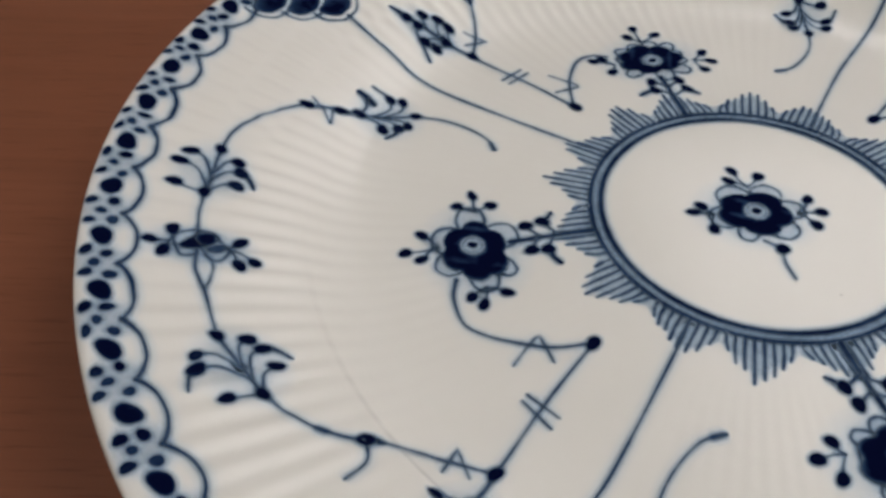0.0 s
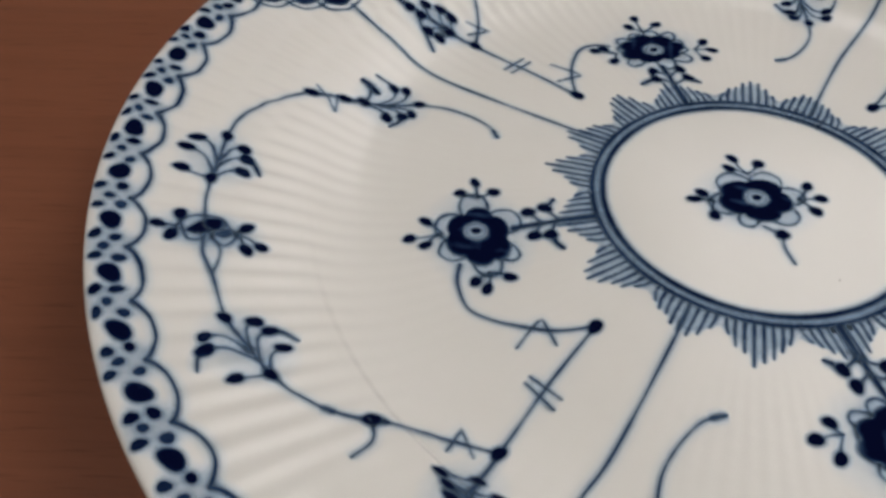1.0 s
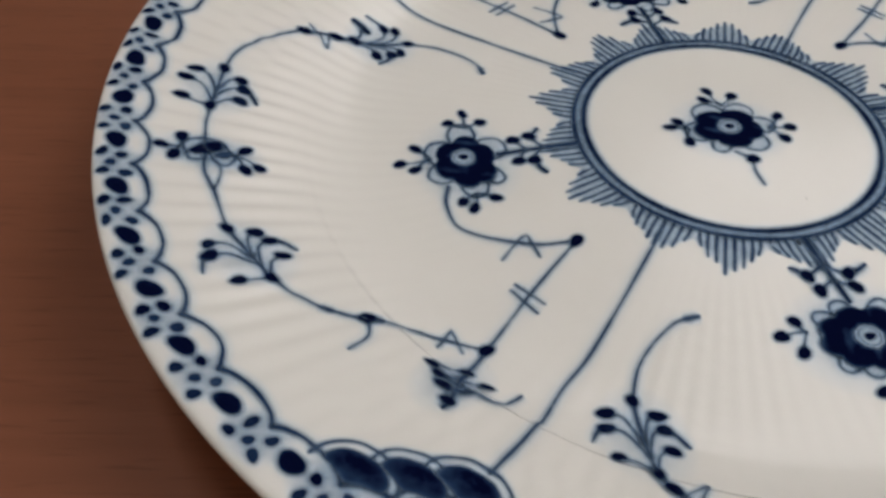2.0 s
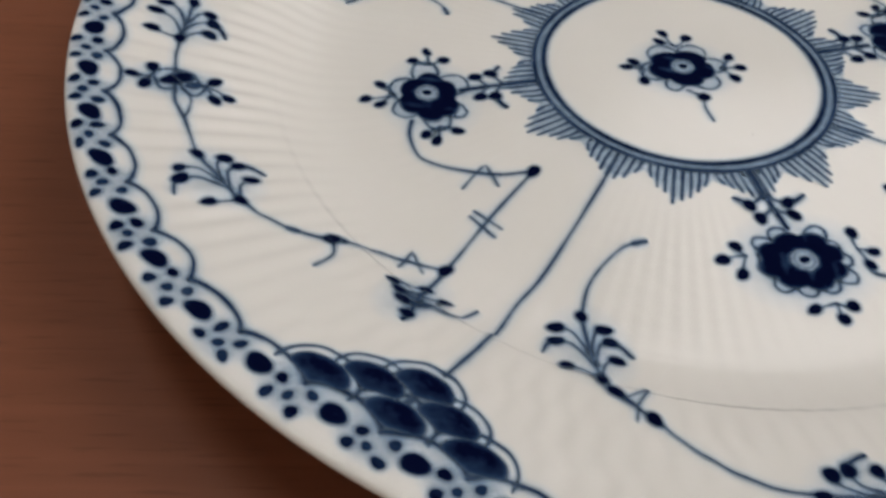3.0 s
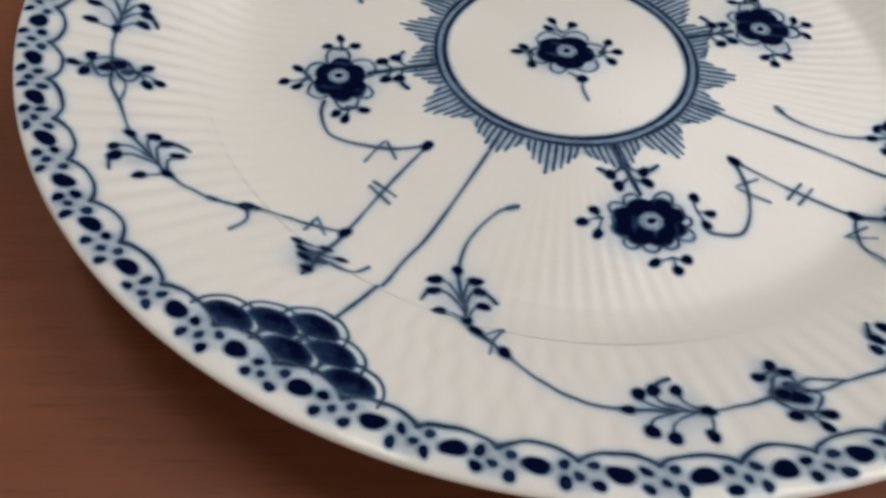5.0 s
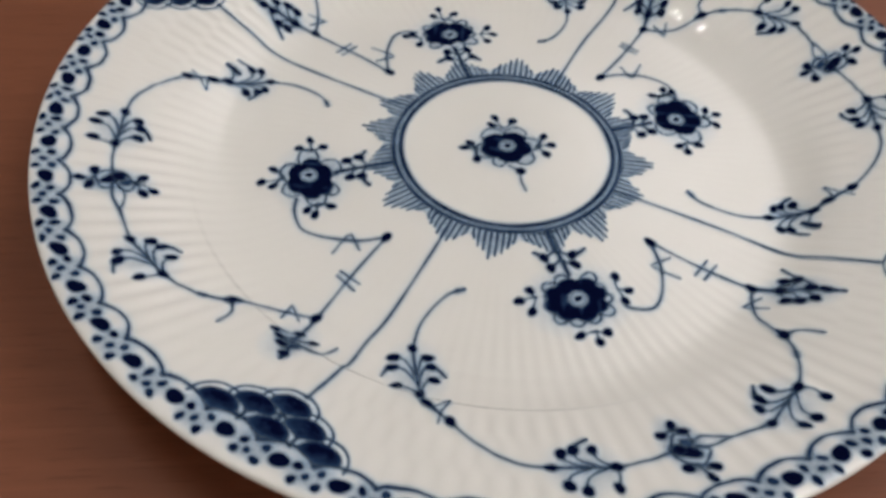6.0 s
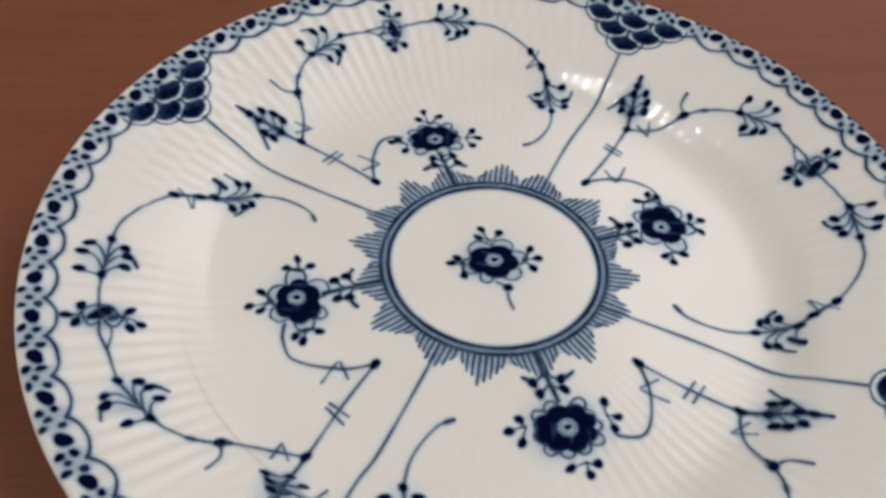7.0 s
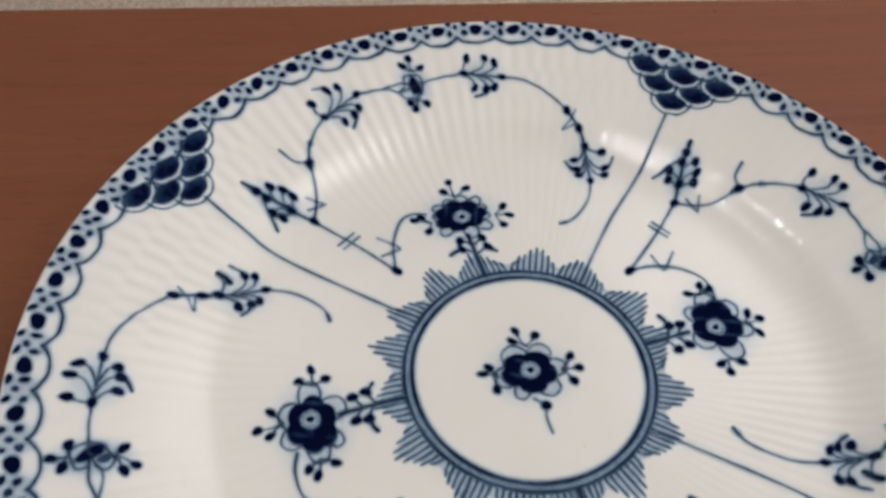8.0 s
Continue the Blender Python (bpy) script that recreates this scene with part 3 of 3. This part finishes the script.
def leaning_bud(n11, parent):
    """A slimmer bud, drawn with quick slanting strokes over the edge between cove and rim."""
    b = Brush()
    b.veil(polar(0.722, 230.0), 0.070, 0.050, radians(231), 0.11)
    b.stroke([n11, polar(0.668, 229.3), polar(0.694, 229.7), polar(0.728, 230.9), polar(0.752, 231.5)], 0.0030, 0.62, 1.0, 0.9)
    b.stroke([polar(0.718, 226.6), polar(0.712, 228.2), polar(0.696, 229.7)], 0.0022, 0.56, 1.2, 0.8)
    b.stroke([polar(0.727, 228.2), polar(0.717, 230.3), polar(0.700, 232.3)], 0.0020, 0.56)
    b.stroke([polar(0.730, 228.6), polar(0.725, 230.7), polar(0.7195, 232.5), polar(0.713, 234.8), polar(0.694, 235.4), polar(0.674, 235.6)], 0.0021, 0.60, 0.8, 1.3)
    b.stroke([polar(0.738, 229.9), polar(0.733, 231.3), polar(0.722, 232.2)], 0.0030, 0.74, 1.2, 0.8)
    for r, deg, a, c in ((0.7205, 227.1, 0.0100, 0.0046), (0.7275, 228.5, 0.0098, 0.0046), (0.7385, 229.8, 0.0120, 0.0066), (0.6965, 232.4, 0.0096, 0.0050), (0.6950, 229.7, 0.0094, 0.0056), (0.7545, 231.4, 0.0110, 0.0066)):
        b.blob(polar(r, deg), a, c, radians(deg + 98) + brush_rng.uniform(-0.2, 0.2), 0.95)
    b.stroke([polar(0.755, 231.5), polar(0.763, 231.6), polar(0.769, 231.7)], 0.0040, 0.90, 1.0, 0.7)
    return b.done("painted_bud", parent, "blue painted slanting bud of small dabs")


def side_flower(fr, parent, style):
    """A small blossom seen from the side: one bold dab beside an open eye, with loops and buds round it."""
    out_dots, in_dots, dab_mid, dab_turn, eye = style
    b = Brush()
    b.veil(fr(-0.002, 0.002), 0.082, 0.046, fr.a, 0.16)
    local = Frame(math.degrees(fr.a + dab_turn) - 24, fr(dab_mid[0], dab_mid[1] + 0.005))
    for way in ([(0.029, 0.007), (0.030, -0.014), (0.008, -0.026), (-0.020, -0.024), (-0.032, -0.004)], [(0.029, 0.007), (0.021, 0.024), (0.001, 0.019)], [(-0.006, 0.018), (-0.024, 0.029), (-0.039, 0.012), (-0.032, -0.004)]):
        b.stroke(local.many(way), 0.0023, 0.50, halo=0.0045)
    b.blob(fr(*eye), 0.0125, 0.0090, fr.a + 0.5, 0.60)
    b.blob(fr(*dab_mid), 0.0255, 0.0115, fr.a + dab_turn, 1.0, 24)
    b.blob(fr(dab_mid[0] - 0.012 * math.cos(dab_turn), dab_mid[1] - 0.012 * math.sin(dab_turn) - 0.003), 0.0125, 0.0110, fr.a + dab_turn, 1.0)
    three_dots(b, fr, (0.037, -0.001), out_dots)
    three_dots(b, fr, (-0.038, 0.003), in_dots)
    return b.done("painted_small_flower", parent, "small dark blue painted side blossom")


# ------------------------------------------------------------ the plate
plate = tagged(new("plate"), "white fluted porcelain plate painted with blue flowers and lace border", "plate")
plate.location = (0, 0, TABLE_TOP + WELL)
plate_body(plate)

# Knots of the vine in each quarter: plate radii and degrees from the quarter's flower axis.
KNOTS_EAST = [(.417, -32.8), (.598, -35.1), (.683, -32.3), (.709, -30.1), (.755, -27.3), (.836, -14.9), (.848, -8.6), (.829, 1.5),
              (.847, 12.3), (.815, 18.7), (.725, 26.6), (.786, 29.4), (.614, 35.1), (.366, 31.5), (.431, 0.0), (.771, 39.3)]
KNOTS_NORTH = [(.419, -29.6), (.581, -34.9), (.675, -31.6), (.714, -29.6), (.756, -26.6), (.833, -14.2), (.847, -7.4), (.833, 1.6),
               (.846, 12.2), (.819, 19.3), (.737, 26.9), (.802, 29.8), (.623, 34.6), (.382, 31.8), (.443, 1.5), (.789, 39.0)]
KNOTS_WEST = [(.438, -31.5), (.602, -35.1), (.683, -29.9), (.709, -28.3), (.760, -26.4), (.844, -13.7), (.850, -6.8), (.851, 0.6),
              (.844, 12.0), (.818, 19.1), (.739, 26.9), (.793, 29.7), (.638, 36.7), (.391, 31.7), (.458, -1.4), (.767, 39.6)]
KNOTS_SOUTH = [(.430, -29.4), (.600, -35.5), (.710, -31.1), (.729, -29.6), (.760, -26.0), (.844, -14.1), (.851, -7.0), (.838, 1.3),
               (.856, 12.2), (.824, 19.1), (.733, 26.4), (.785, 30.0), (.623, 34.5), (.403, 30.5), (.451, 0.1), (.773, 39.2)]
# Blossoms: lobes, turn, half width and height, offset from the eye, petals (direction, reach, spread), bud sprigs (root and buds), stem.
ROUND_PETALS = [(a, 0.070 + 0.006 * math.sin(2.7 * a), 16.5) for a in range(-170, 170, 31)]
BLOOM_EAST = (5, -0.35, (0.053, 0.059), (0.006, 0.008), ((88, .092, 28), (32, .083, 28), (-27, .082, 21), (-88, .085, 27), (-148, .066, 28), (140, .074, 21)),
              (((.006, .088), (-.018, .097), (.017, .112), (.034, .098)), ((.070, -.008), (.086, .015), (.106, -.004), (.088, -.038)), ((-.015, -.080), (-.032, -.087), (-.022, -.110), (.013, -.094))), (-0.076, -0.165, 0.9, 0.0))
BLOOM_NORTH = (7, 0.2, (0.045, 0.060), (0.005, 0.003), ROUND_PETALS,
               (((.066, 0.0), (.088, .021), (.115, 0.0), (.087, -.036)), ((0.0, .076), (.017, .114), (.021, .096), (-.024, .088)), ((-.012, -.080), (.008, -.105), (-.022, -.112), (-.047, -.089))), (-0.073, -0.178, 0.8, 0.75))
BLOOM_WEST = (6, 0.3, (0.048, 0.059), (-0.002, 0.012), ((-95, .083, 26), (-154, .075, 28), (138, .085, 20), (92, .097, 28), (22, .076, 26), (-32, .064, 32)),
              (((-.019, -.074), (-.022, -.110), (.007, -.090), (-.047, -.082)), ((.053, -.004), (.073, -.034), (.104, -.001), (.082, .017)), ((-.002, .089), (.022, .104), (.008, .121), (-.030, .104))), (-0.090, -0.195, 0.9, 0.75))
BLOOM_SOUTH = (8, 0.1, (0.051, 0.063), (0.001, -0.004), ROUND_PETALS,
               (((.081, .006), (.085, -.029), (.108, .003), (.090, .026)), ((-.004, .087), (-.035, .094), (.005, .107), (.027, .090)), ((-.023, -.080), (-.042, -.088), (-.022, -.117), (.009, -.100))), (-0.087, -0.187, 0.9, 0.75))
# Small side blossoms: buds on the two sides, middle and turn of the bold dab, place of the eye.
SIDE_EAST = (((.056, .023), (.070, .004), (.044, -.024)), ((-.041, .019), (-.057, .003), (-.045, -.025)), (.008, -.006), 0.33, (-.015, .007))
SIDE_NORTH = (((.072, -.002), (.056, .019), (.043, -.026)), ((-.046, .025), (-.063, .017), (-.055, -.016)), (-.002, .003), 0.05, (-.016, -.006))
SIDE_WEST = (((.060, -.001), (.032, -.025), (.043, .018)), ((-.054, -.011), (-.072, .025), (-.052, .034)), (0.0, -.005), 0.42, (-.024, .006))
SIDE_SOUTH = (((.041, -.017), (.051, .025), (.070, .008)), ((-.051, .007), (-.034, .018), (-.035, -.021)), (.010, .001), 0.90, (-.007, .009))
# Each quarter: axis, knots, blossom, the cross hatch on the stem, the curl from blossom to knot, the mark on it, sag of the stem, the side blossom.
QUARTERS = (
    (12, KNOTS_EAST, BLOOM_EAST, ((.40, .43), (.34, .375)), ((.032, .062), (.039, .097), (.032, .132), (-.007, .170), (-.068, .191)), (-0.040, 0.174), 0.018, SIDE_EAST),
    (102, KNOTS_NORTH, BLOOM_NORTH, ((.37, .39), (.44, .46)), ((.030, .080), (.040, .112), (.025, .146), (-.034, .179), (-.099, .193)), (-0.051, 0.168), 0.010, SIDE_NORTH),
    (192, KNOTS_WEST, BLOOM_WEST, ((.39, .45), (.47, .50)), ((.036, .065), (.046, .102), (.040, .151), (.013, .177), (-.026, .196), (-.074, .212)), (-0.057, 0.190), 0.004, SIDE_WEST),
    (282, KNOTS_SOUTH, BLOOM_SOUTH, ((.37, .40), (.465, .49)), ((.033, .085), (.046, .093), (.058, .127), (.050, .151), (.016, .177), (-.039, .198)), (-0.042, 0.180), 0.019, SIDE_SOUTH),
)
for deg, knots, bloom_style, hatch, curl, mark, sag, side_style in QUARTERS:
    nodes_at = [polar(r, deg + a) for r, a in knots]
    n1, n2, n5, n6, n7, n8, n9, n11, tip = (nodes_at[i] for i in (1, 2, 5, 6, 7, 8, 9, 12, 15))
    big_flower(Frame(deg, nodes_at[14]), bloom_style, plate, "large dark blue painted blossom with outlined petals")
    vine(nodes_at, plate, hatch, curl, mark, sag)
    bold = deg in (12, 192)
    leaf_sprig(n2, n1, plate, inner=((0.20, 0.040), (0.63, 0.043), (0.84, 0.038)), outer=((0.34, 0.031), (0.62, 0.030), (0.80, 0.026)), tails=(0.5, 0.9), dab=0.014 if bold else 0.0)
    leaf_sprig(n6, n5, plate, tails=(0.0, 1.0))
    leaf_sprig(n9, n8, plate, inner=((-0.02, 0.045), (0.50, 0.051), (0.76, 0.042)) if deg != 192 else ((0.11, 0.039), (0.62, 0.048), (0.81, 0.038)), tails=(0.3 if deg in (102, 192) else 0.0, 1.0))
    side_flower(Frame(deg + knots[7][1], n7), plate, side_style)
    leaning_bud(n11, plate) if deg == 192 else bud(n11, tip, plate)

# the blossom in the middle
BLOOM_MIDDLE = (5, 1.05, (0.056, 0.047), (-0.003, -0.004), ((122, .071, 32), (62, .069, 28), (10, .077, 27), (-48, .075, 28), (-110, .073, 18), (-165, .080, 32)),
                (((-.002, .058), (-.020, .097), (-.030, .072), (.021, .084)), ((.066, -.003), (.088, .029), (.103, 0.0), (.087, -.030)), ((-.070, -.010), (-.101, -.005), (-.086, .009), (-.075, -.043))), None)
fr = Frame(0.0, (0.002, 0.0045))
big_flower(fr, BLOOM_MIDDLE, plate, "dark blue painted blossom in the middle of the plate")
b = Brush(8)
b.stroke(fr.many([(-0.004, -0.066), (0.010, -0.076), (0.021, -0.084)]), 0.0024, 0.5)
b.blob(fr(0.021, -0.084), 0.0112, 0.0092, 0.3, 1.0)
b.stroke(fr.many([(0.021, -0.084), (0.018, -0.112), (0.025, -0.147)]), 0.0027, 0.45)
b.done("painted_stalk", plate, "short blue painted stalk with a dark dab")

# ring round the middle
b = Brush()
turn_all = np.linspace(0.9, 2 * math.pi + 0.915, 206)
for r, w, ink in ((0.2532, 0.0070, 0.19), (0.2618, 0.0031, 0.78), (0.2448, 0.0036, 0.90)):
    b.stroke([(r * math.cos(t), r * math.sin(t)) for t in turn_all], w, ink, wobble=0.05)
b.done("painted_ring", plate, "double blue painted ring round the centre")

# rays of the star: the direction of each tip, its reach, and the valley that follows
STAR = ((16.8, .326, 21.0), (32.5, .343, 44.9), (61.3, .330, 69.2), (78.2, .336, 92.6), (107.2, .332, 117.3), (125.0, .347, 136.7), (151.2, .337, 156.6), (166.4, .341, 176.2),
        (190.7, .333, 202.6), (210.7, .341, 225.0), (240.5, .327, 247.4), (257.6, .342, 269.2), (282.3, .328, 293.3), (301.6, .345, 313.1), (329.9, .334, 337.4), (348.8, .346, 356.8))
ray_rng = random.Random(3)
for i, (tip, reach, hi) in enumerate(STAR):
    lo = STAR[i - 1][2] - (360 if i == 0 else 0)
    b = Brush()
    count = max(6, round((hi - lo) / 2.8))
    wash = [polar(0.266, lo), polar(0.284, lo), polar(0.302, (lo + tip) / 2), polar(reach - 0.010, tip), polar(0.302, (hi + tip) / 2), polar(0.284, hi), polar(0.266, hi), polar(0.264, tip)]
    b.fill(polar(0.283, tip), wash, 0.16, halo=0.003)
    for k in range(count):
        a = lo + (hi - lo) * (k + 0.5) / count
        f = 1 - abs(a - tip) / (hi - tip if a > tip else tip - lo)
        end = 0.287 + (reach - 0.287) * f ** 0.95 + ray_rng.uniform(-0.004, 0.004)
        b.stroke([polar(0.2665, a), polar((0.2665 + end) / 2, a + (tip - a) * 0.05), polar(end, a + (tip - a) * 0.16)], 0.0027, ray_rng.uniform(0.50, 0.64), 0.85, 1.15, halo=0.0030)
    b.done("painted_star_point", plate, "point of the star made of fine blue painted rays")

# lines that part the quarters
for line in ([(.268, 56.6), (.328, 57.7), (.478, 58.3), (.600, 57.6), (.679, 57.3), (.811, 57.6)],
             [(.268, 146.6), (.335, 148.1), (.568, 148.4), (.703, 148.1), (.822, 147.3)],
             [(.268, 237.0), (.309, 238.3), (.539, 239.3), (.629, 238.7), (.720, 239.1), (.816, 238.6)],
             [(.268, 326.8), (.327, 327.9), (.537, 328.8), (.652, 327.9), (.714, 327.7), (.814, 328.3)]):
    b = Brush()
    b.stroke([polar(*p) for p in line], 0.0028, 0.52, 0.8, 1.25)
    b.done("painted_line", plate, "blue painted line from the star to the scale panel")

# scale panels in the border
scale_rng = random.Random(5)
for deg, up, low in ((57.7, 0.003, 0.0), (147.1, 0.006, 0.0), (237.9, -0.014, 0.007), (328.3, 0.0, 0.003)):
    fr = Frame(deg)
    panel = Brush()
    cells = []
    for row, (u0, vs) in enumerate(((0.922, (-0.098, 0.002, 0.100)), (0.884, (-0.046, 0.050)), (0.848, (0.002,)))):
        for v0 in vs:
            cells.append((math.sqrt(max(0.1, (u0 + up + low * row) ** 2 - (v0 * 0.6) ** 2)), v0, row))
    outline = [fr(0.945 + up, -0.150), fr(0.880 + up, -0.098), fr(0.842 + up, -0.046), fr(0.818 + up + low, 0.0), fr(0.842 + up, 0.050), fr(0.880 + up, 0.102), fr(0.945 + up, 0.155), fr(0.952 + up, 0.05), fr(0.952 + up, -0.05)]
    panel.fill(fr(0.90 + up, 0.0), outline, 0.10, halo=0.004)
    holder = panel.done("scale_panel", plate, "blue painted panel of overlapping fish scales")
    for u0, v0, row in cells:
        core = Brush(10 + 3 * row)
        top = 0.012 if row == 0 else 0.006
        arc = [fr(u0 + top - (0.037 + top) * math.sin(t) ** 0.85, v0 - 0.051 * math.cos(t)) for t in np.linspace(0, math.pi, 11)]
        core.stroke(arc, 0.0023, 0.50, 1.1, 1.1, halo=0.0034)
        shape = [(u0 + 0.002 - 0.0265 * math.sin(t), v0 + 0.0385 * math.cos(t)) for t in np.linspace(0, math.pi, 15)]
        shape += [(u0 + 0.007, v0 - 0.037), (u0 + 0.012, v0 - 0.020), (u0 + 0.020, v0), (u0 + 0.012, v0 + 0.020), (u0 + 0.007, v0 + 0.037)]
        lean = math.pi + scale_rng.uniform(-0.8, 0.8)
        core.fill(fr(u0, v0), [fr(*p) for p in shape], 0.98, rings=((0.3, 1.0), (0.6, 0.97), (0.82, 0.86), (0.95, 0.66), (1.0, 0.42)), halo=0.0042,
                  shade=lambda q, f=fr, u=u0, v=v0, m=lean: 0.77 + 0.23 * max(-1, min(1, ((float(np.dot(q, f.u)) - u) / 0.022 * math.cos(m) + (float(np.dot(q, f.v)) - v) / 0.036 * math.sin(m)) + 0.35)))
        core.done("scale", holder)

# lace border: sixty scallops, each with a large dab and five small ones beside it
LACE_AT = [(0, 32.0), (23, 169.2), (32, 222.5), (37, 253.8), (43, 290.3), (60, 392.0)]
lace_rng = random.Random(11)
centres = [float(np.interp(k, [p[0] for p in LACE_AT], [p[1] for p in LACE_AT])) for k in range(61)]
for k in range(60):
    a, nxt = centres[k], centres[k + 1]
    prv = centres[k - 1] - (360 if k == 0 else 0)
    prv = prv if k else centres[59] - 360
    c0, c1 = (prv + a) / 2, (a + nxt) / 2
    rr = float(np.interp(a % 360, [0, 200, 222, 235, 250, 290, 330, 360], [0, 0, -0.009, -0.019, -0.013, -0.010, -0.004, 0]))
    jit = lambda s: lace_rng.uniform(-s, s)
    b = Brush()
    dip = 0.929 + rr * 0.7 + jit(0.003)
    b.stroke([polar(0.948 + rr * 0.7, c0), polar(0.938 + rr * 0.7, c0 + 0.7), polar(dip, a - 1.0), polar(dip - 0.001, a + 0.8), polar(0.936 + rr * 0.7, c1 - 0.8), polar(0.947 + rr * 0.7, c1 + 0.1)], 0.0024, 0.66, lace_rng.uniform(1.1, 1.9), 0.9)
    b.veil(polar(0.966 + rr * 0.8, c1), 0.036, 0.050, radians(c1), 0.17, 20)
    b.blob(polar(0.967 + rr, a), 0.0170, 0.0130, radians(a) + 1.75 + jit(0.3), 1.0, 18)
    for r, da, s, ink in ((0.985, -1.15, 1.02, 0.86), (0.959, -1.1, 0.97, 0.88), (0.974, 0.05, 0.84, 0.66), (0.986, 1.2, 1.0, 0.78), (0.956, 1.2, 0.97, 0.68)):
        b.blob(polar(r + rr * 0.8 + jit(0.0025), c1 + da + jit(0.18)), 0.0089 * s * (1 + jit(0.15)), 0.0068 * s * (1 + jit(0.15)), radians(a) + jit(0.9) + 0.8, ink * (1 + jit(0.12)), 12)
    b.done("lace_scallop", plate)

# ------------------------------------------------------------ specks of dirt
SPECK = plain_material("dark_dirt", (0.07, 0.045, 0.03), 0.8)


def speck(x, y, z, size, seed, label):
    """A tiny irregular crumb that lies on a surface."""
    rng = random.Random(seed)
    bm = bmesh.new()
    bmesh.ops.create_icosphere(bm, subdivisions=2, radius=size)
    for v in bm.verts:
        v.co = Vector((v.co.x * rng.uniform(0.8, 1.5), v.co.y * rng.uniform(0.7, 1.1), v.co.z * rng.uniform(0.35, 0.5)))
    low = min(v.co.z for v in bm.verts)
    ob = tagged(part("dirt_speck", bm, SPECK, smooth=True), label, "speck", "dirt specks")
    ob.location = (x, y, z - low)


speck(0.0987, 0.1663, TABLE_TOP, 0.0005, 5, "tiny dark crumb lying on the brown wooden table")
speck(0.0105, -0.0214, TABLE_TOP + WELL, 0.00013, 8, "tiny dark dust speck lying on the white plate")

# ------------------------------------------------------------ lamps out of view: the tube and added panels
def unseen_ceiling_light(x, y, wide, deep, turn, label):
    """An unseen surface-mounted ceiling lamp: a shallow housing with two end caps beside its area light."""
    lamp = tagged(new("unseen_ceiling_light"), label, "ceiling light", "ceiling lamps")
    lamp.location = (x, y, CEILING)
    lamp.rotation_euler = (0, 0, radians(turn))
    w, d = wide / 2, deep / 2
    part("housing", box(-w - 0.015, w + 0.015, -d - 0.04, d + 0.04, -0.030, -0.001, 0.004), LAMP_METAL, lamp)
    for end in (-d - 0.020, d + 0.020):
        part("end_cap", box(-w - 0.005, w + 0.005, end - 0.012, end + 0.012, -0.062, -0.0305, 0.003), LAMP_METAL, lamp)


# the second housing belongs to the fill panel added behind the camera
for (lx, ly, watts, wide, deep, turn), said in zip(LAMPS, ("long narrow white tube lamp on the ceiling, switched on", "wide white fill panel added on the ceiling out of view, switched on")):
    unseen_ceiling_light(lx, ly, wide, deep, turn, said)
# added panels spread broad light over plate and table from outside the view
for (gx, gy, wide, deep, glow), said in zip(ADDED_GLOW_PANELS, ("broad unseen ceiling panel added for light from the north-east, softly glowing", "unseen ceiling panel added for light from the east, brightly glowing", "narrow unseen ceiling panel added for light from the north-west, glowing")):
    added_panel = tagged(new("unseen_ceiling_light"), said, "ceiling light", "ceiling lamps")
    added_panel.location = (gx, gy, CEILING)
    part("housing", box(-wide / 2 - 0.02, wide / 2 + 0.02, -deep / 2 - 0.02, deep / 2 + 0.02, -0.030, -0.001, 0.004), LAMP_METAL, added_panel)
    part("glow_face", box(-wide / 2, wide / 2, -deep / 2, deep / 2, -0.042, -0.0305), fading_glow_material(wide / 2, deep / 2, glow), added_panel, "added glowing surface, fading to its edges")
